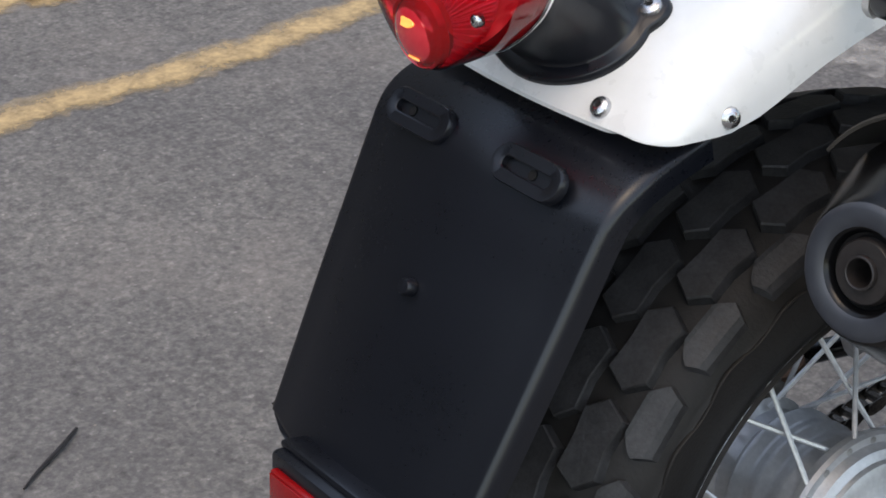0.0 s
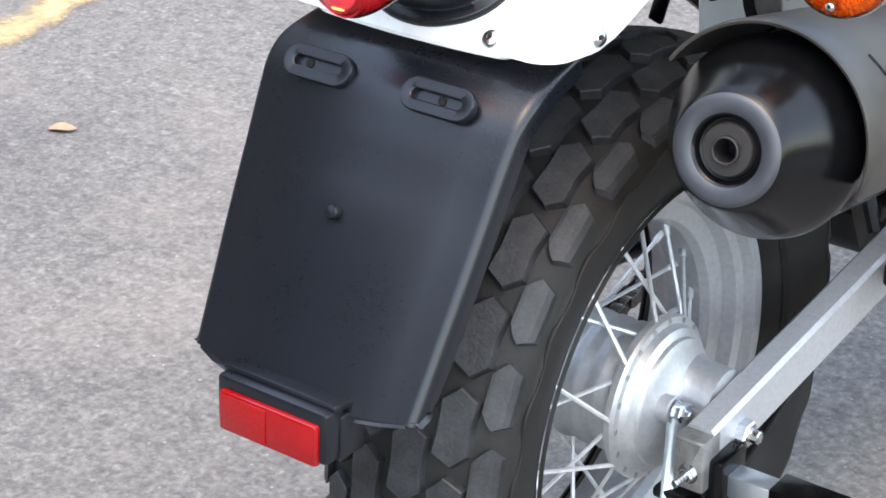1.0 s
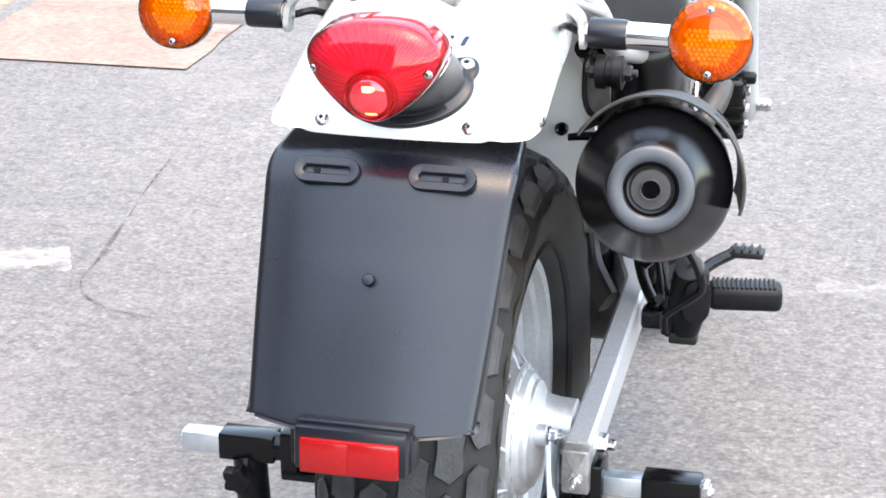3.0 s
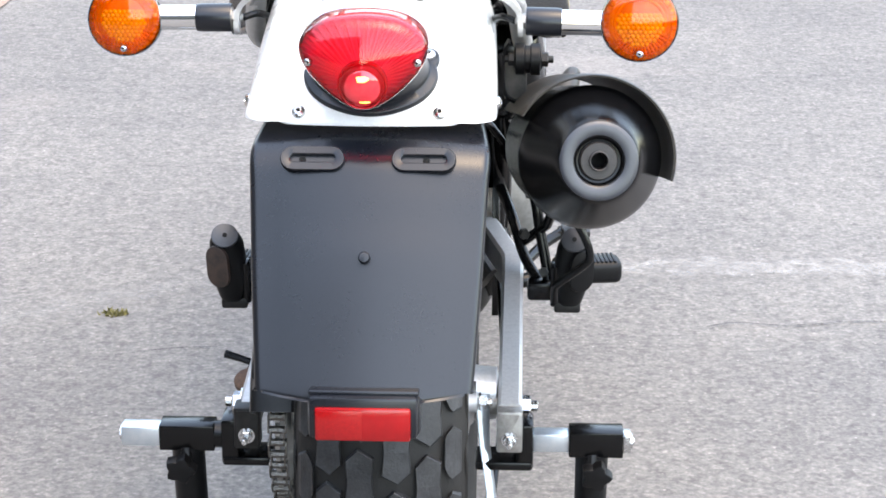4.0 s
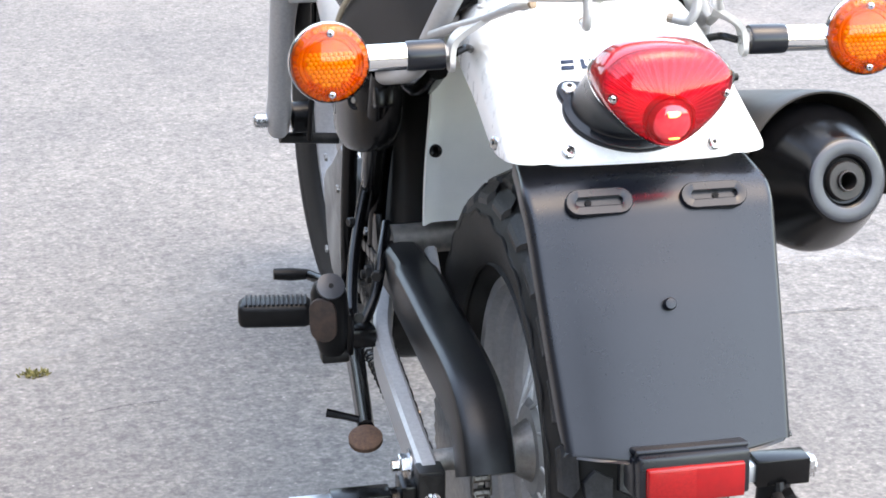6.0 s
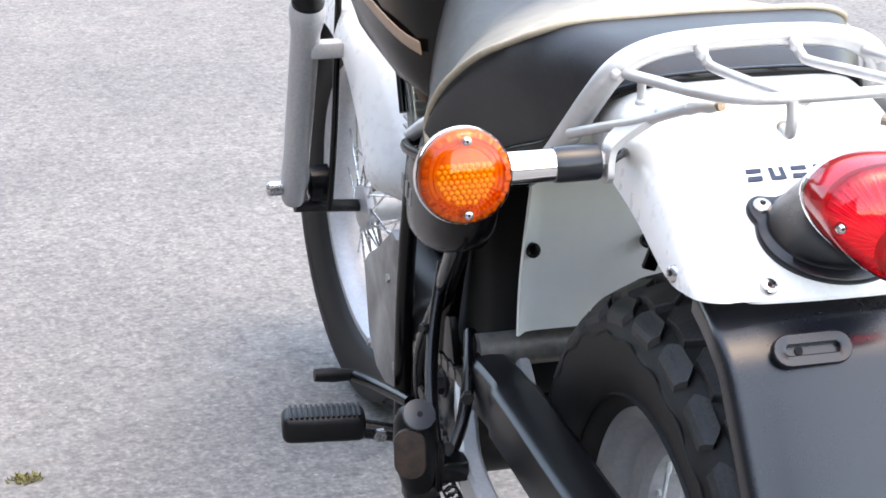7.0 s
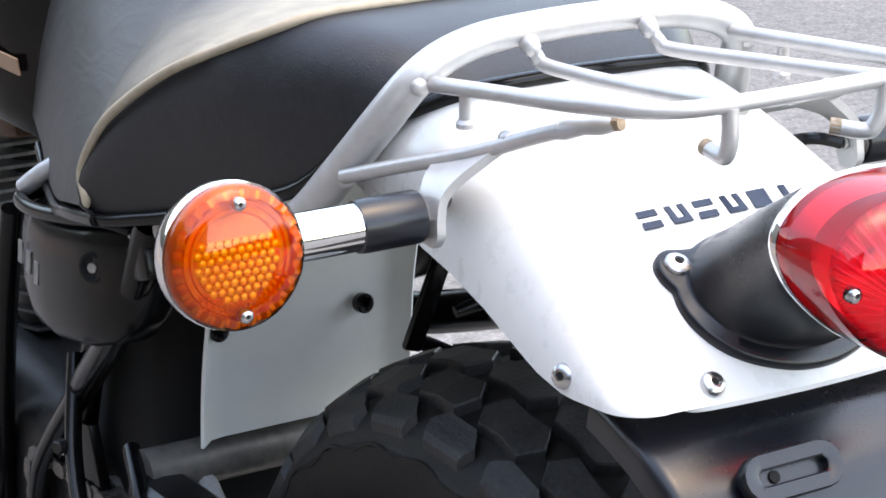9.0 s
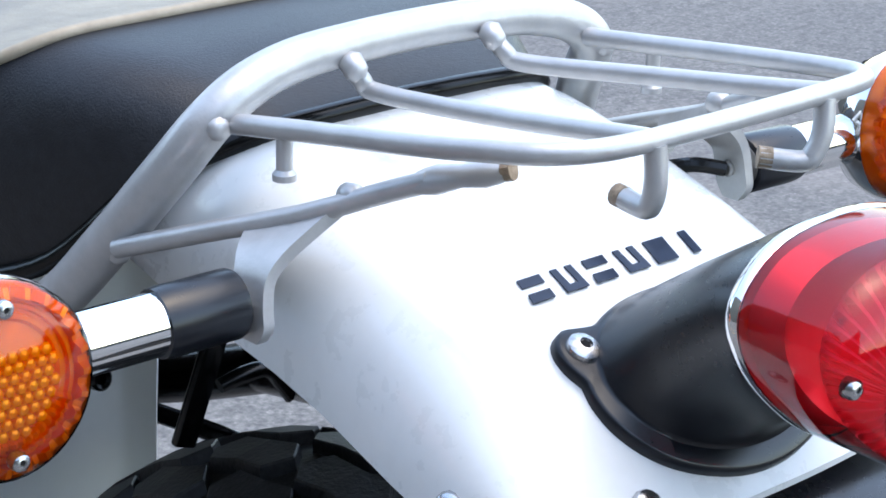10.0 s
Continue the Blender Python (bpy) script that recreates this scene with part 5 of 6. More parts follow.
def muffler():
    cap = Vector((0.244, -0.157, 0.757))
    d = Vector((-0.10, 1, -0.25)).normalized()
    end = part("muffler_cap", lathe([(0.008, 0.0210), (0.0075, 0.0240), (0.0035, 0.0256), (0.0012, 0.0275), (0.0004, 0.0300), (0.0002, 0.0395), (0.0010, 0.0425), (0.0034, 0.0450), (0.0075, 0.0475), (0.014, 0.0510), (0.038, 0.0628), (0.060, 0.0737), (0.072, 0.0790), (0.080, 0.0807), (0.084, 0.0792)], cap, d, 64, cap=False), M["satin"], bike, "domed satin black muffler end cap", smooth=50)
    part("ring", lathe([(0.008, 0.0212), (0.0030, 0.0206), (0.0018, 0.0196), (0.0016, 0.0112)], cap, d, 48, cap=False), M["gasring"], end, smooth=40)
    part("cap_face", lathe([(0.0006, 0.0282), (-0.0006, 0.0300), (-0.0008, 0.0392), (0.0002, 0.0418), (0.0016, 0.0432)], cap, d, 64, cap=False), M["capface"], end, smooth=50)
    part("outlet", lathe([(0.03, 0.0092), (-0.0020, 0.0092), (-0.0024, 0.0100), (-0.0020, 0.0110), (0.03, 0.0112)], cap, d, 32, closed=True), M["gasring"], end, smooth=40)
    part("outlet_dark", lathe([(0.028, 0.0092), (0.029, 0.0002)], cap, d, 24), M["hole"], end)
    body = part("muffler_body", lathe([(0.082, 0.0792), (0.090, 0.0780), (0.28, 0.0765), (0.38, 0.068), (0.45, 0.048), (0.50, 0.028), (0.56, 0.022)], cap, d, 56), M["satin"], bike, "satin black muffler can", smooth=40)
    part("header_pipe", tube([cap + d * 0.54, (0.175, 0.50, 0.575), (0.125, 0.68, 0.53), (0.08, 0.84, 0.50), (0.05, 0.98, 0.48), (0.03, 1.02, 0.56)], 0.020, 16, 6), M["satin"], body, smooth=60)
    part("header_joint", tube([(0.205, 0.520, 0.606), (0.216, 0.552, 0.626), (0.227, 0.588, 0.645), (0.233, 0.610, 0.654)], [0.011, 0.014, 0.017, 0.014, 0.010], 16, 5), M["shield"], body, "brown-grey exhaust joint", smooth=60)
    # heat shield: a part turn with slots suggested by raised lips
    sh = part("heat_shield", thick(lathe([(0.052, 0.0920), (0.056, 0.0938), (0.10, 0.0935), (0.30, 0.0900), (0.34, 0.086)], cap, d, 40, a0=32, a1=197), 0.0022, (0.4, 0, 1)), M["shield"], bike, "black pressed steel heat shield", smooth=35)
    s, u, dd = axes_from(d)
    for k in range(2):
        a = radians(135)
        rr = 0.0925
        c = cap + d * (0.118 + 0.104 * k) + rr * (math.cos(a) * s + math.sin(a) * u)
        n = math.cos(a) * s + math.sin(a) * u
        part("slot", prism(oval(0.022, 0.005, 4), 0.0012, frame_at(c, n, d + 0.6 * u)), M["black"], sh)
    # rubber-bushed hanger
    c = Vector((0.166, 0.056, 0.815))
    h = part("muffler_hanger", join(lathe([(-0.016, 0.010), (-0.014, 0.0185), (-0.004, 0.0185), (-0.003, 0.016), (0.003, 0.016), (0.004, 0.0185), (0.014, 0.0185), (0.016, 0.010)], c, RIGHT, 24)), M["rubber"], bike, "black rubber exhaust mount", smooth=30)
    hex_bolt(h, c + Vector((0.016, 0, 0)), RIGHT, 0.009, 0.008, M["dark"], 0.005)
    hex_bolt(h, c - Vector((0.016, 0, 0)), -RIGHT, 0.008, 0.007, M["dark"], 0.005)
    ribbon = smooth_path([(0.143, 0.060, 0.836), (0.1375, 0.061, 0.826), (0.1360, 0.063, 0.806), (0.1365, 0.066, 0.782), (0.1420, 0.070, 0.765), (0.156, 0.074, 0.757)], 4)
    part("strap", thick(grid([[p + Vector((0, q, 0)) for q in (-0.011, 0.0, 0.011)] for p in ribbon]), 0.003, (-1, 0, 0)), M["satin"], h, "bent black steel strap")
    part("strap_plate", rbox((0.152, 0.070, 0.787), (0.026, 0.004, 0.050), 0.0012, turn(8, 0, 0)), M["tube_grey"], h, "dull grey-brown steel plate")


muffler()


def inner_guard():
    """The white guard between the wheel and the engine."""
    P = smooth_path([(0.404, 0.545, 0.096), (0.401, 0.62, 0.095), (0.388, 0.70, 0.092), (0.36, 0.775, 0.092), (0.30, 0.835, 0.095), (0.20, 0.875, 0.100), (0.10, 0.895, 0.105), (-0.03, 0.890, 0.110)], 4)
    rows = []
    for p in P:
        row = []
        for u in lin(-1, 1, 17):
            e = max(0, abs(u) - 0.8) / 0.2
            row.append(Vector((u * p.z + 0.002, p.x - 0.014 * e * e, p.y - 0.010 * e * e * min(1.0, (p.y - 0.545) / 0.05))))
        rows.append(row)
    g = part("inner_mudguard", thick(grid(rows), 0.003, (0, -1, -0.4)), M["cream"], bike, "off-white inner mudguard", smooth=50)
    for x, y, z in ((-0.080, 0.389, 0.645), (0.052, 0.388, 0.645)):
        part("grommet", lathe([(-0.004, 0.0085), (0.003, 0.0085), (0.005, 0.0065), (0.003, 0.004), (-0.003, 0.0035)], (x, y, z), (0, -1, 0.2), 16), M["black"], g)
    part("guard_bracket", tube([(0.079, 0.288, 0.666), (0.100, 0.288, 0.669), (0.117, 0.288, 0.668), (0.127, 0.288, 0.657), (0.137, 0.288, 0.643)], [0.005, 0.006, 0.006, 0.006, 0.006], 8, 4, flat=0.7), M["black"], bike, "small black steel guard bracket", smooth=60)
    part("stay", rbox((-0.012, 0.180, 0.730), (0.015, 0.007, 0.080), 0.002, turn(4, 18, 0)), M["black"], bike, "flat black steel stay")


inner_guard()


def frame_and_pegs():
    f = part("frame", tube([(-0.115, 0.52, 0.66), (-0.120, 0.56, 0.56), (-0.122, 0.585, 0.47), (-0.118, 0.60, 0.38), (-0.11, 0.62, 0.30)], 0.012, 14, 5), M["black"], bike, "black tubular steel frame", smooth=60)
    part("frame_tube", tube([(0.115, 0.50, 0.66), (0.120, 0.56, 0.56), (0.125, 0.60, 0.47), (0.120, 0.62, 0.38), (0.11, 0.66, 0.30)], 0.014, 14, 5), M["black"], f, smooth=60)
    for s in (-1, 1):
        part("seat_rail", tube([(s * 0.095, 0.30, 0.775), (s * 0.10, 0.45, 0.72), (s * 0.10, 0.75, 0.80)], 0.013, 12, 5), M["black"], f, smooth=60)
        stay = [(-0.157, 0.335, 0.765), (-0.157, 0.370, 0.705), (-0.152, 0.430, 0.640), (-0.142, 0.510, 0.575), (-0.134, 0.560, 0.535), (-0.134, 0.655, 0.43), (-0.125, 0.70, 0.33)] if s < 0 else \
            [(0.122, 0.42, 0.735), (0.128, 0.45, 0.675), (0.134, 0.54, 0.565), (0.134, 0.655, 0.43), (0.125, 0.70, 0.33)]
        part("rear_stay", tube(stay, [0.014, 0.014, 0.013, 0.011, 0.010], 12, 4), M["black"], f, smooth=60)
        part("rear_tube", tube([(s * 0.128, 0.715, 0.66), (s * 0.131, 0.742, 0.55), (s * 0.132, 0.765, 0.42), (s * 0.128, 0.788, 0.285)], 0.0115, 12, 4), M["black"], f, smooth=60)
        part("down_tube", tube([(s * 0.07, 0.66, 0.28), (s * 0.06, 0.95, 0.26), (s * 0.04, 1.06, 0.42), (s * 0.02, 1.10, 0.80)], 0.014, 12, 5), M["black"], f, smooth=60)
        part("pivot_plate", prism([(-0.05, -0.10), (0.05, -0.09), (0.06, 0.02), (0.025, 0.10), (-0.03, 0.09), (-0.06, 0.0)], 0.010, frame_at(Vector((s * 0.120, 0.575, 0.41)), (s, 0, 0)), 0.002), M["black"], f)
        hex_bolt(f, Vector((s * 0.131, 0.575, 0.415)), (s, 0, 0), 0.013, 0.009, M["dark"], 0.005)
        hex_bolt(f, Vector((s * 0.131, 0.60, 0.47)), (s, 0, 0), 0.007, 0.006, M["steel"])
        hex_bolt(f, Vector((s * 0.131, 0.55, 0.34)), (s, 0, 0), 0.007, 0.006, M["dull"])
        # passenger peg, folded up, on a bent rod bracket
        rod = [(-0.134, 0.560, 0.575), (-0.156, 0.518, 0.516), (-0.174, 0.462, 0.480), (-0.186, 0.408, 0.454), (-0.194, 0.360, 0.436), (-0.200, 0.325, 0.425)] if s < 0 else \
            [(0.134, 0.545, 0.560), (0.150, 0.43, 0.570), (0.176, 0.36, 0.555), (0.187, 0.345, 0.50), (0.196, 0.335, 0.455), (0.200, 0.325, 0.425)]
        br = part("peg_bracket", tube(rod, 0.0075, 12, 5), M["satin"], bike, "bent black passenger peg bracket", smooth=60)
        part("brace", tube([(s * 0.132, 0.45, 0.53), (s * 0.150, 0.39, 0.505), (s * 0.166, 0.36, 0.462), (s * 0.190, 0.335, 0.428)], 0.0075, 10, 4), M["satin"], br, smooth=60)
        part("base", rbox((s * 0.194, 0.325, 0.428), (0.048, 0.030, 0.026), 0.005), M["satin"], br)
        part("ear", rbox((s * 0.206, 0.310, 0.440), (0.010, 0.018, 0.062), 0.003, turn(10, 0, 0)), M["satin"], br)
        hex_bolt(br, Vector((-0.164, 0.520, 0.512) if s < 0 else (0.168, 0.345, 0.556)), (s, -0.4, 0), 0.0065, 0.009, M["dark"])
        hex_bolt(br, Vector((s * 0.164, 0.345, 0.500)), (s * 0.3, -1, 0), 0.0075, 0.008, M["dark"])
        hex_bolt(br, Vector((s * 0.192, 0.325, 0.452)), (0, -1, 0.3), 0.007, 0.008, M["dark"])
        # the peg: a tapered rubber block, its rounded end up, with an oval pad behind
        rub = []
        lean = Vector((0.0, -0.10, 1.0)).normalized()
        root = Vector((s * 0.231, 0.315, 0.405))
        for h, wx, wy in ((0.006, 0.014, 0.011), (0.012, 0.0165, 0.014), (0.036, 0.0225, 0.018), (0.066, 0.0245, 0.019), (0.092, 0.0225, 0.018), (0.104, 0.0175, 0.0150), (0.110, 0.009, 0.008)):
            c = root + lean * h + Vector((s * 0.006 * (h / 0.11) - s * 0.004, 0, 0))
            rub.append([c + Vector((wx * math.copysign(abs(math.cos(t)) ** 0.8, math.cos(t)), wy * math.copysign(abs(math.sin(t)) ** 0.8, math.sin(t)), 0)) for t in [2 * math.pi * k / 20 for k in range(20)]])
        pg = part("passenger_peg", grid(rub, True, cap=True), M["rubber"], bike, "folded black rubber passenger footpeg", smooth=45)
        m = frame_at(root + lean * 0.062 + Vector((s * 0.010, -0.0175, 0)), (s * 0.45, -1, -0.1))
        part("pad", prism([(y * 1.0, x) for x, y in oval(0.060, 0.034, 8)], 0.005, m, 0.0015), M["padrust" if s < 0 else "rubber"], pg, "scuffed oval peg pad")
        tip = root + lean * 0.098 + Vector((s * 0.001, -0.0135, 0.0065))
        cap_n = Vector((-s * 0.12, -0.80, 0.60)).normalized()
        part("end_face", prism(oval(0.036, 0.033, 10), 0.004, frame_at(tip, cap_n), 0.0012), M["capface"], pg, "smooth peg end, grey painted for sky sheen")
        part("hole", lathe([(0.0, 0.0032), (0.0008, 0.0032), (0.0009, 0.0002)], tip + cap_n * 0.0044, cap_n, 10), M["hole"], pg)
        part("peg_foot", rbox((s * 0.224, 0.318, 0.408), (0.036, 0.026, 0.016), 0.004), M["dark"], pg)
        # rider's peg
        rp = part("rider_peg", rbox((s * (0.262 if s > 0 else 0.250), 0.705, 0.318), (0.105, 0.046, 0.036), 0.010, turn(0, 0, s * 8), 3), M["rubber"], bike, "ribbed black rubber rider footpeg", smooth=40)
        x0 = 0.262 if s > 0 else 0.250
        for k in range(14):
            part("rib", rbox((s * (x0 - 0.044 + 0.0065 * k), 0.705 + 0.14 * (-0.044 + 0.0065 * k), 0.3360), (0.0038, 0.040, 0.0026), 0.0008, turn(0, 0, s * 8)), M["rubber"], rp)
        part("peg_mount", tube([(s * 0.10, 0.66, 0.30), (s * 0.16, 0.68, 0.306), (s * 0.215, 0.695, 0.314)], [0.011, 0.011, 0.013], 12), M["black"], rp, smooth=50)
        hex_bolt(rp, Vector((s * 0.185, 0.675, 0.31)), (0, -1, 0), 0.009, 0.008, M["steel"])
    part("stay_bracket", rbox((-0.156, 0.345, 0.738), (0.024, 0.034, 0.040), 0.004, turn(-20, 0, 0)), M["black"], f)
    hex_bolt(f, Vector((-0.160, 0.352, 0.750)), (-0.8, -0.6, 0.1), 0.0075, 0.006, M["steel"])
    # looped rod guard beside the right peg
    part("peg_loop", tube([(0.205, 0.30, 0.60), (0.222, 0.262, 0.565), (0.245, 0.258, 0.522), (0.251, 0.258, 0.498), (0.243, 0.258, 0.486), (0.214, 0.262, 0.462), (0.206, 0.268, 0.450), (0.206, 0.275, 0.428)], 0.0055, 10, 6), M["satin"], bike, "bent black rod guard", smooth=60)
    part("loop_brace", tube([(0.165, 0.37, 0.48), (0.195, 0.335, 0.515), (0.225, 0.31, 0.60)], 0.007, 10), M["satin"], bike, "black steel brace", smooth=60)
    # gear lever and brake pedal
    gl = part("gear_lever", tube([(-0.14, 0.70, 0.338), (-0.160, 0.80, 0.322), (-0.178, 0.845, 0.317)], 0.008, 10, 4), M["black"], bike, "black gear lever", smooth=60)
    part("lever_rubber", tube([(-0.176, 0.850, 0.317), (-0.205, 0.851, 0.319), (-0.232, 0.852, 0.321)], [0.007, 0.0100, 0.0085], 12, 3), M["rubber"], gl, smooth=60)
    bp = part("brake_pedal", tube([(0.14, 0.68, 0.31), (0.165, 0.76, 0.305), (0.20, 0.84, 0.312), (0.225, 0.872, 0.318)], 0.009, 10, 5), M["black"], bike, "black brake pedal", smooth=60)
    part("pedal_pad", join(rbox((0.246, 0.875, 0.320), (0.052, 0.030, 0.010), 0.002), *[rbox((0.228 + 0.012 * k, 0.875, 0.327), (0.004, 0.030, 0.006), 0.001) for k in range(4)]), M["dark"], bp)
    # side stand, folded back
    ss = part("side_stand", tube([(-0.150, 0.62, 0.290), (-0.172, 0.44, 0.308), (-0.194, 0.265, 0.327)], [0.014, 0.012, 0.011], 12), M["satin"], bike, "black side stand folded back", smooth=50)
    part("stand_foot", lathe([(-0.003, 0.0215), (0.003, 0.0215), (0.005, 0.018)], (-0.198, 0.245, 0.322), (-0.1, -0.35, 0.9), 20), M["rust"], ss, "rusty round stand foot")
    part("stand_tang", tube([(-0.192, 0.285, 0.328), (-0.215, 0.295, 0.332), (-0.238, 0.302, 0.336)], [0.005, 0.005, 0.006], 8), M["black"], ss)
    part("stand_spring", tube([Vector((-0.135, 0.40 + 0.20 * k / 80, 0.30)) + 0.009 * Vector((math.cos(k), 0, math.sin(k))) for k in range(80)], 0.002, 5), M["dark"], ss)


frame_and_pegs()


def engine():
    case = part("crankcase", rbox((0.0, 0.80, 0.36), (0.24, 0.36, 0.22), 0.05, seg=4), M["dark"], bike, "dark alloy engine crankcase", smooth=50)
    part("clutch_cover", lathe([(0.0, 0.096), (0.050, 0.095), (0.070, 0.088), (0.080, 0.076), (0.083, 0.054), (0.088, 0.050), (0.090, 0.002)], (0.106, 0.87, 0.415), RIGHT, 40), M["slate"], case, "silver clutch cover", smooth=40)
    part("sprocket_cover", prism([(-0.112, 0.035), (-0.085, -0.06), (-0.04, -0.095), (0.06, -0.10), (0.085, -0.06), (0.09, 0.06), (0.075, 0.13), (0.05, 0.135), (-0.03, 0.085), (-0.09, 0.055)], 0.022, frame_at(Vector((-0.112, 0.875, 0.39)), (-1, 0, 0)), 0.006), M["castcover"], case, "grey stained cast engine side cover", smooth=30)
    for y, z in ((0.80, 0.345), (0.835, 0.455), (0.945, 0.47), (0.95, 0.32)):
        hex_bolt(case, Vector((-0.134, y, z)), (-1, 0, 0), 0.006, 0.004, M["dull"])
    cyl = part("cylinder", lathe([(0, 0.055), (0.22, 0.055)], (0, 0.90, 0.42), (0, 0.25, 1), 24), M["dark"], bike, "black finned cylinder")
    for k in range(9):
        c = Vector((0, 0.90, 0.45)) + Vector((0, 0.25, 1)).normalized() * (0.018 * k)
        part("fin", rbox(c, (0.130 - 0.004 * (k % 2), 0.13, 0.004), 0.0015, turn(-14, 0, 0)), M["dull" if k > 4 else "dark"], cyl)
    for k in range(8):
        part("fin", rbox((-0.004, 0.895, 0.612 + 0.0118 * k), (0.180, 0.05, 0.0042), 0.0012), M["dull"], cyl)
    part("oil_pipe", tube([(-0.108, 0.900, 0.760), (-0.109, 0.875, 0.715), (-0.110, 0.852, 0.672)], 0.0055, 10, 3), M["black"], cyl, smooth=60)
    part("cam_chain_tube", tube([(-0.100, 0.890, 0.750), (-0.099, 0.868, 0.700), (-0.098, 0.850, 0.650)], 0.0065, 10, 3), M["dull"], cyl, smooth=60)
    part("rocker_cover", rbox((-0.078, 0.800, 0.728), (0.050, 0.050, 0.055), 0.008, turn(-14, 0, 0)), M["rust"], cyl, "brown weathered rocker cover")
    part("cylinder_head", rbox((0, 0.955, 0.655), (0.13, 0.15, 0.09), 0.02, turn(-14, 0, 0), 3), M["dark"], cyl)
    part("carburettor", rbox((-0.02, 0.75, 0.60), (0.09, 0.13, 0.09), 0.02, None, 3), M["dull"], bike, "grey carburettor")
    # air box widened and blackened to paint the shaded gap behind the side cover
    part("air_box", rbox((0.0, 0.54, 0.58), (0.21, 0.20, 0.28), 0.03, None, 3), M["hole"], bike, "matt black air box, blackened as a shaded gap", smooth=50)
    part("linkage_plate", rbox((-0.098, 0.640, 0.588), (0.012, 0.090, 0.020), 0.004, turn(12, 0, 0)), M["dull"], bike, "small dull steel linkage plate")
    part("battery_box", rbox((0.02, 0.50, 0.45), (0.16, 0.09, 0.10), 0.01), M["black"], bike, "black battery tray")
    for z in (0.52, 0.60):
        part("hose", tube([(-0.10, 0.62, z), (-0.07, 0.50, z - 0.05), (-0.02, 0.46, z - 0.07), (0.05, 0.47, z - 0.02)], 0.008, 10, 5), M["rubber"], bike, "black rubber hose", smooth=60)
    # side covers under the seat
    for s in (-1, 1):
        rows = []
        reach, inner = (1.45, 0.105) if s > 0 else (1.0, 0.128)
        key = ((0.418, 0.130, 0.680, 0.735), (0.424, 0.145, 0.655, 0.750), (0.438, 0.156, 0.635, 0.758), (0.465, 0.163, 0.620, 0.758), (0.51, 0.167, 0.608, 0.752), (0.58, 0.166, 0.602, 0.745), (0.64, 0.158, 0.600, 0.74), (0.67, 0.140, 0.606, 0.735), (0.685, 0.115, 0.625, 0.715))
        if s < 0:
            key = ((0.355, 0.150, 0.700, 0.742), (0.361, 0.165, 0.675, 0.754), (0.380, 0.179, 0.654, 0.756), (0.420, 0.188, 0.638, 0.747), (0.470, 0.192, 0.627, 0.737), (0.510, 0.191, 0.626, 0.731),
                   (0.540, 0.184, 0.632, 0.727), (0.556, 0.170, 0.645, 0.721), (0.562, 0.150, 0.660, 0.710))
        else:
            key = tuple((y, w + (0.024 if w > 0.14 else 0.012), z0 + 0.004, z1) for y, w, z0, z1 in key)
        for y, w, z0, z1 in key:
            ring = []
            y = y if y < 0.58 else 0.58 + (y - 0.58) * reach
            for k in range(28):
                t = 2 * math.pi * k / 28
                cx, cz = math.cos(t), math.sin(t)
                ring.append(Vector((s * ((w + inner) / 2 + (w - inner) / 2 * math.copysign(abs(cx) ** 0.6, cx)), y, (z0 + z1) / 2 + (z1 - z0) / 2 * math.copysign(abs(cz) ** 0.6, cz))))
            rows.append(ring)
        sc = part("side_cover", grid(rows, True, cap=True), M["black"], bike, "glossy black side cover under the seat", smooth=60)
        at = (0.490, 0.682, 0.191) if s < 0 else (0.565, 0.660, 0.1905)
        for k in range(3):
            part("emblem", prism([(-0.005, -0.010), (0.003, -0.010), (0.006, 0.010), (-0.002, 0.010)], 0.0012, frame_at(Vector((s * at[2], at[0] + 0.017 * k, at[1] + 0.004 * k)), (s, -0.05, 0))), M["slate"], sc, "pale emblem bar" if k == 0 else "")
        if s > 0:
            hex_bolt(sc, Vector((0.180, 0.448, 0.725)), (1, -0.3, 0), 0.006, 0.003, M["black"])
        else:
            lip = [(-0.148, 0.358, 0.742), (-0.172, 0.370, 0.757), (-0.186, 0.420, 0.749), (-0.191, 0.470, 0.739), (-0.190, 0.512, 0.733), (-0.182, 0.543, 0.729), (-0.166, 0.556, 0.727), (-0.148, 0.556, 0.728)]
            part("lip", tube(lip, 0.0062, 10, 4), M["black"], sc, "raised glossy rim", smooth=60)
            # pale strip paints the highlight where the cover's rim mirrors the sky
            part("lug", tube([(-0.178, 0.548, 0.735), (-0.165, 0.532, 0.751), (-0.150, 0.515, 0.766)], [0.0075, 0.0085, 0.0075], 12, 3), M["alloy"], sc, "pale strip for the rim's sky highlight", smooth=60)
            nh = Vector((-0.85, -0.5, 0.1)).normalized()
            part("bolt_recess", lathe([(-0.001, 0.0125), (0.0022, 0.0120), (0.0026, 0.0098), (0.0004, 0.0085), (0.0002, 0.0004)], (-0.1815, 0.393, 0.716), nh, 20), M["hole"], sc)
            part("recessed_bolt", lathe([(0.0, 0.0045), (0.0026, 0.0040), (0.0030, 0.0006)], (-0.1815, 0.393, 0.716), nh, 10), M["dull"], sc)


engine()


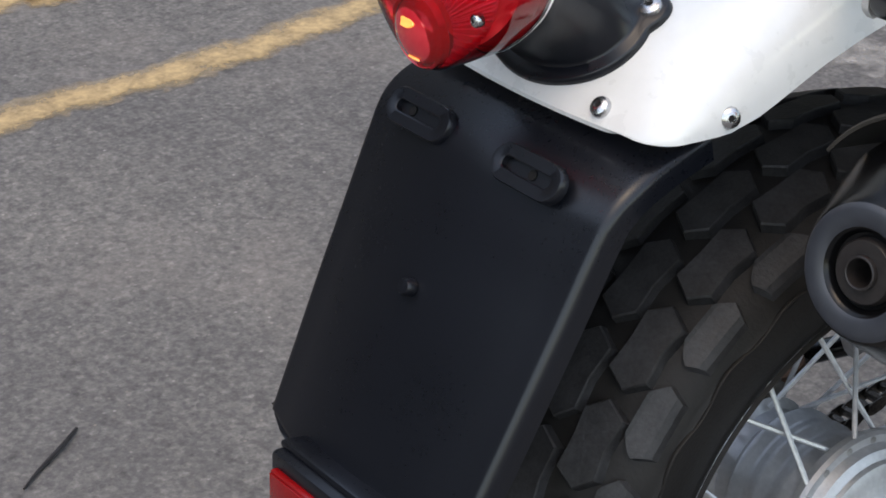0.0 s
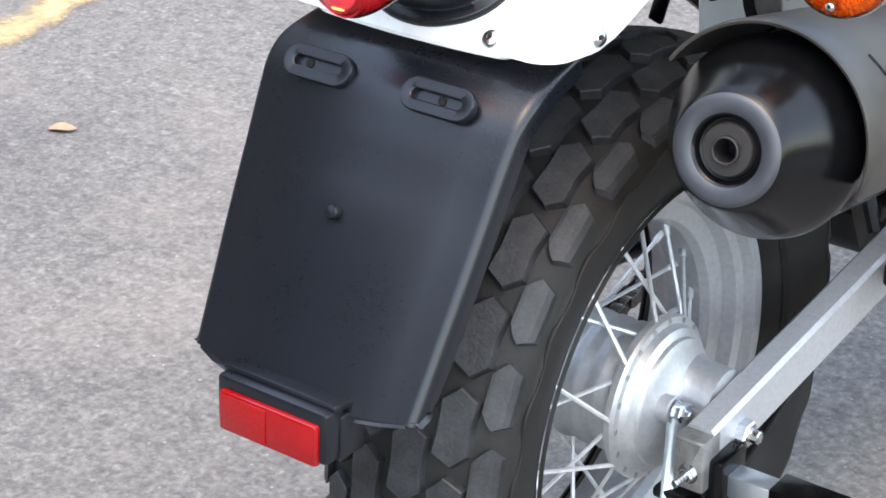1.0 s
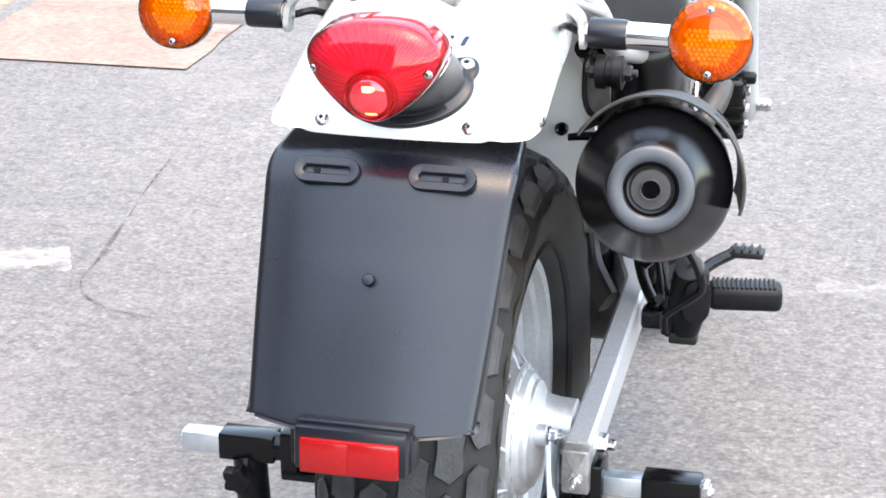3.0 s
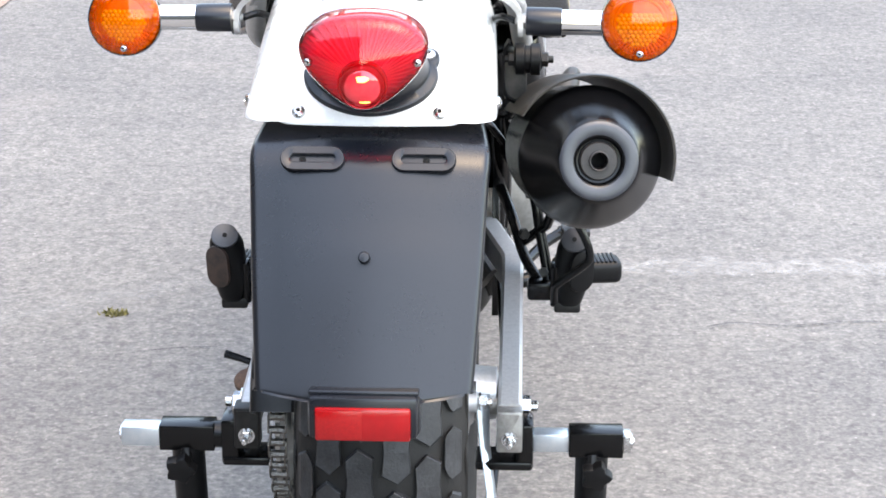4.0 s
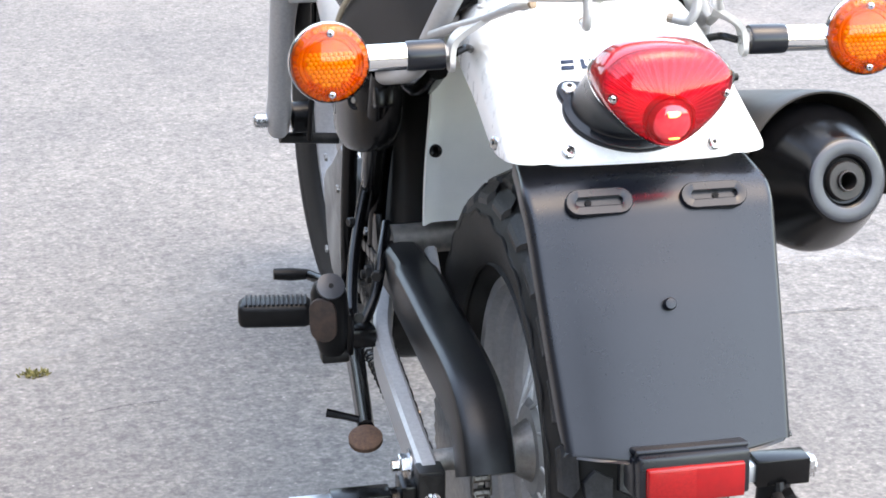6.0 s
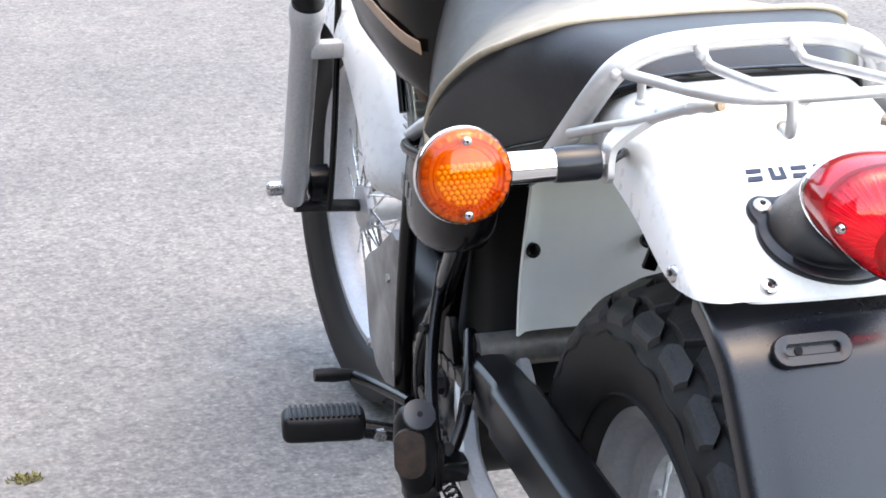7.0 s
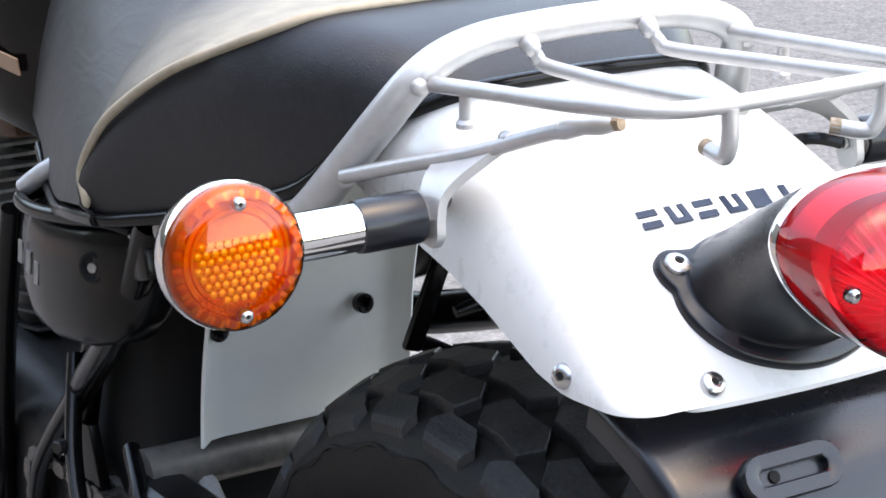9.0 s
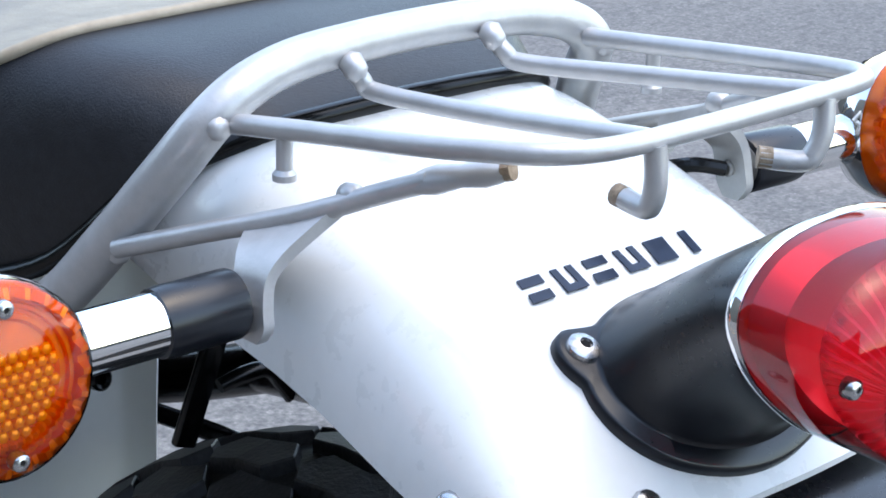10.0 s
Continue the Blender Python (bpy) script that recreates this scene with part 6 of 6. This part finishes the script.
def tank_and_front():
    rows = []
    for y, w, z0, z1 in ((0.62, 0.10, 0.745, 0.96), (0.66, 0.142, 0.718, 1.00), (0.76, 0.161, 0.716, 1.05), (0.90, 0.166, 0.728, 1.075), (1.02, 0.155, 0.748, 1.07), (1.10, 0.11, 0.82, 1.04), (1.14, 0.06, 0.85, 1.0)):
        ring = []
        for k in range(28):
            a = 2 * math.pi * k / 28
            cx, cz = math.cos(a), math.sin(a)
            ring.append(Vector((w * math.copysign(abs(cx) ** 0.6, cx), y, (z0 + z1) / 2 + (z1 - z0) / 2 * math.copysign(abs(cz) ** (0.75 if cz > 0 else 0.42), cz))))
        rows.append(ring)
    tank = part("fuel_tank", grid(rows, True, cap=True), M["black"], bike, "black fuel tank with a tan stripe", smooth=60)
    for s in (-1, 1):
        st = []
        run = smooth_path([(0.138, 0.650, 0.808), (0.1525, 0.700, 0.815), (0.1630, 0.800, 0.829), (0.1665, 0.900, 0.845), (0.1560, 1.020, 0.866), (0.128, 1.090, 0.880)], 6)
        for p in run:
            st.append([Vector((s * (p.x + 0.001), p.y, p.z - 0.0075)), Vector((s * (p.x + 0.0025), p.y, p.z)), Vector((s * (p.x + 0.0035), p.y, p.z + 0.0075))])
        part("stripe", thick(grid(st), 0.002, (s, 0, 0)), M["tan"], tank, "tan painted stripe")
    # forks
    for s in (-1, 1):
        up = Vector((0, -0.42, 1)).normalized()
        foot = Vector((s * 0.131, 1.433, 0.390))
        foot.x += 0.050 if s > 0 else -0.013
        leg = part("fork_leg", lathe([(-0.030, 0.015), (-0.022, 0.019), (0.02, 0.0225), (0.05, 0.0205), (0.30, 0.0220), (0.325, 0.0265), (0.345, 0.0265), (0.352, 0.0225)], foot, up, 28), M["silver"], bike, "silver fork leg", smooth=40)
        part("stanchion", lathe([(0.34, 0.0185), (0.80, 0.0185)], foot, up, 20), M["steel"], leg)
        part("dust_seal", lathe([(0.350, 0.024), (0.358, 0.025), (0.366, 0.020), (0.372, 0.019)], foot, up, 20), M["rubber"], leg)
        part("fender_lug", rbox(foot + up * 0.27 + Vector((-s * 0.03, -0.01, 0)), (0.05, 0.03, 0.025), 0.005), M["silver"], leg)
        part("pinch_bolt", lathe([(0, 0.012), (0.02, 0.012), (0.024, 0.008)], foot + Vector((s * 0.02, 0, 0)), (s, 0, 0), 14), M["steel"], leg)
    part("brake_cable", tube([(-0.095, 1.40, 0.36), (-0.088, 1.385, 0.50), (-0.085, 1.36, 0.70), (-0.075, 1.33, 0.95)], 0.0055, 8, 5), M["black"], bike, "black cable along the fork", smooth=60)
    part("speedometer_drive", lathe([(0, 0.03), (0.03, 0.028), (0.034, 0.015)], (-0.088, 1.443, 0.390), -RIGHT, 20), M["black"], bike, "black speedometer drive")
    tyre = part("front_tyre", lathe(tyre_profile(0, 0.066, 0.326, 0.236, 0.024), FX, AXLE, 96, cap=False), M["tyre"], bike, "black front tyre with block tread", smooth=50)
    poly = [(-0.012, -0.024), (0.012, -0.018), (0.012, 0.024), (-0.012, 0.018)]
    for x0, off in ((-0.045, 0.0), (-0.016, 0.5), (0.016, 0.1), (0.045, 0.6)):
        me = block_mesh("tread_block", poly, 0.008, x0, 0.066, 0.326, 0.024)
        for k in range(36):
            piece("tread_block", me, Matrix.Translation(FX) @ STEER @ Matrix.Rotation(2 * math.pi * (k + off) / 36, 4, "X"), tyre)
    rim = part("front_rim", lathe([(-0.040, 0.226), (-0.041, 0.238), (-0.036, 0.240), (-0.030, 0.228), (-0.014, 0.215), (0.014, 0.215), (0.030, 0.228), (0.036, 0.240), (0.041, 0.238), (0.040, 0.226), (0.020, 0.210), (-0.020, 0.210)], FX, AXLE, 96, closed=True), M["alloy"], bike, "silver front rim", smooth=40)
    part("front_hub", lathe([(-0.055, 0.018), (-0.05, 0.036), (-0.038, 0.036), (-0.03, 0.024), (0.03, 0.024), (0.038, 0.036), (0.05, 0.036), (0.055, 0.018)], FX, AXLE, 32), M["alloy"], bike, "silver front hub", smooth=40)
    for k in range(36):
        th = 2 * math.pi * k / 36
        s = 1 if k % 2 else -1
        lean = 0.6 * (1 if (k // 2) % 2 else -1)
        a = FX + STEER.to_3x3() @ Vector((s * 0.044, 0.034 * math.cos(th + lean), 0.034 * math.sin(th + lean)))
        b = FX + STEER.to_3x3() @ Vector((s * 0.005, 0.211 * math.cos(th), 0.211 * math.sin(th)))
        part("spoke", tube([a, b], 0.0018, 6), M["steel"], rim)
    disc = part("brake_disc", lathe([(0.070, 0.070), (0.070, 0.125), (0.0745, 0.125), (0.0745, 0.070)], FX, AXLE, 64, closed=True), M["steel"], bike, "steel front brake disc", smooth=30)
    part("disc_carrier", lathe([(0.05, 0.04), (0.068, 0.075), (0.072, 0.075), (0.06, 0.03)], FX, AXLE, 32), M["dark"], disc)
    part("front_axle", tube([(-0.140, 1.452, 0.352), FX, (0.178, 1.482, 0.345)], 0.010, 12), M["dark"], rim)
    cal = part("brake_caliper", join(rbox((0.148, 1.375, 0.405), (0.074, 0.06, 0.115), 0.010, turn(12, 0, 0), 3), rbox((0.178, 1.365, 0.455), (0.050, 0.020, 0.020), 0.005)), M["black"], bike, "black finned brake caliper")
    for k in range(5):
        part("fin", rbox((0.148, 1.340 + 0.004 * k, 0.362 + 0.022 * k), (0.080, 0.016, 0.009), 0.002, turn(12, 0, 0)), M["black"], cal)
    part("caliper_hose", tube([(0.165, 1.37, 0.45), (0.158, 1.33, 0.56), (0.140, 1.30, 0.72), (0.12, 1.27, 0.92)], 0.006, 8, 5), M["rubber"], cal)
    for k in range(3):
        hex_bolt(cal, Vector((0.184, 1.362 + 0.012 * k, 0.375 + 0.026 * k)), RIGHT, 0.009, 0.008, M["steel"])
    # white front mudguard, seen from behind
    rows = []
    for a in lin(159, 20, 38):
        r = 0.385
        w = 0.088 * math.sin(math.pi * min(1, (159.8 - a) / 9) / 2) ** 0.4 + 0.008
        c = Vector((0.004, 1.425 + r * math.cos(radians(a)), 0.345 + r * math.sin(radians(a))))
        n = Vector((0, math.cos(radians(a)), math.sin(radians(a))))
        rows.append([c + Vector((w * math.sin(t), 0, 0)) - n * 0.088 * (1 - math.cos(t)) ** 1.2 for t in lin(-1.5, 1.5, 21)])
    part("front_mudguard", thick(grid(rows), 0.003, (0, -1, 1)), M["white"], bike, "glossy white front mudguard", smooth=60)


tank_and_front()


# ---- paddock stand ----
def paddock_stand():
    st = thing("paddock_stand", (0.0, 0.05, 0.0), "black steel paddock stand with zinc-plated square arms", "motorcycle stand")
    z = 0.350
    for s in (-1, 1):
        zz = z + (0.0 if s < 0 else -0.001)
        y = 0.012
        if s < 0:
            spans = ((-0.325, -0.276, "bluezinc", 0.0125), (-0.278, -0.210, "black", 0.0165))
            hook = (-0.190, -0.150)
        else:
            spans = ((0.178, 0.224, "bluezinc", 0.0118), (0.222, 0.288, "black", 0.0165), (0.286, 0.297, "steel", 0.0118))
            hook = (0.168, 0.118)
        for a, b, m, h in spans:
            part("square_arm" if m == "bluezinc" else "sleeve", rbox(((a + b) / 2, y, zz), (abs(b - a), 2 * h, 2 * h), 0.002), M[m], st)
        tip = -0.325 if s < 0 else 0.297
        hex_bolt(st, Vector((tip, y, zz)), (s, 0, 0), 0.009, 0.003, M["steel"], 0.001)
        xh, xi = hook
        part("hook", join(rbox((xh, y, zz - 0.002), (0.022, 0.045, 0.060), 0.004), rbox(((xh + xi) / 2, y, zz - 0.026), (abs(xh - xi) + 0.02, 0.050, 0.012), 0.004)), M["black"], st, "black steel lifting hook")
        if s < 0:
            part("hook_collar", tube([(-0.212, y, zz), (-0.198, y, zz)], 0.017, 16), M["black"], st)
        xp = -0.245 if s < 0 else 0.2505
        part("post", tube([(xp, y, zz - 0.012), (xp, y + 0.02, 0.20), (xp * 1.02, y + 0.05, 0.03)], 0.0200, 20), M["rubber"], st, "black steel post")
        knob = []
        for k in range(20):
            a = 2 * math.pi * k / 20
            r = 0.017 + 0.003 * math.cos(5 * a)
            knob.append((r * math.cos(a), r * math.sin(a)))
        part("knob", join(prism(knob, 0.014, frame_at(Vector((xp + (0.005 if s > 0 else -0.006), y - 0.020, zz - 0.034)), (0, -1, -0.2)), 0.002), tube([(xp, y - 0.012, zz - 0.014), (xp, y - 0.022, zz - 0.036)], 0.008, 10)), M["rubber"], st, "black star clamp knob")
    part("foot_bar", tube([(-0.250, 0.062, 0.022), (0.2555, 0.062, 0.022)], 0.018, 16), M["rubber"], st)


paddock_stand()


# ---- small things on the ground ----
def leaf(x, y, rz, size, label):
    rows = []
    for t in lin(0, 1, 9):
        w = size * 0.32 * math.sin(math.pi * min(1, t * 0.96 + 0.02)) ** 0.8
        c = Vector((size * (t - 0.5), 0.004 * math.sin(5 * t), 0.0045 + 0.002 * math.sin(3 * t)))
        rows.append([c + Vector((0, q * w, 0.0015 * q * q)) for q in (-1, -0.5, 0, 0.5, 1)])
    bm = thick(grid(rows), 0.0008, (0, 0, 1))
    bmesh.ops.transform(bm, matrix=pose(x, y, 0, 0, 0, rz), verts=bm.verts)
    ob = part("fallen_leaf", bm, M["leaf"], None)
    tagged(ob, label, "leaf")


M["leaf"] = surf("dry_leaf", (0.30, 0.185, 0.115), (0.42, 0.27, 0.17), 80, 0.7, 0.1)
leaf(-1.471, 0.735, 40, 0.046, "dry tan leaf lying on asphalt")
leaf(0.005, 1.005, 10, 0.036, "dry tan leaf lying on asphalt")
twig = part("twig", tube([(-0.99, -0.125, 0.004), (-0.962, -0.160, 0.007), (-0.94, -0.20, 0.004), (-0.915, -0.233, 0.005)], [0.0022, 0.003, 0.0026, 0.0015], 7, 4), M["gasring"], None)
tagged(twig, "thin dark dry twig lying on asphalt", "twig")


def moss_tuft(x, y):
    rng = random.Random(4)
    bm = bmesh.new()
    for _ in range(90):
        a, r = rng.uniform(0, 6.28), 0.018 * rng.random() ** 0.6
        p = Vector((x + r * 1.5 * math.cos(a), y + r * math.sin(a), 0))
        h = rng.uniform(0.004, 0.010)
        b = rng.uniform(0, 6.28)
        d = Vector((math.cos(b), math.sin(b), 0)) * 0.003
        bm.faces.new([bm.verts.new(p - d), bm.verts.new(p + d), bm.verts.new(p + Vector((rng.uniform(-1, 1) * 0.008, rng.uniform(-1, 1) * 0.008, h)))])
    ob = part("moss_tuft", bm, M["moss"], None)
    tagged(ob, "small olive moss tuft on the asphalt", "moss", kind="stuff")


M["moss"] = surf("moss", (0.10, 0.095, 0.03), (0.18, 0.16, 0.06), 200, 0.9, 0.05)
moss_tuft(-0.595, 1.300)
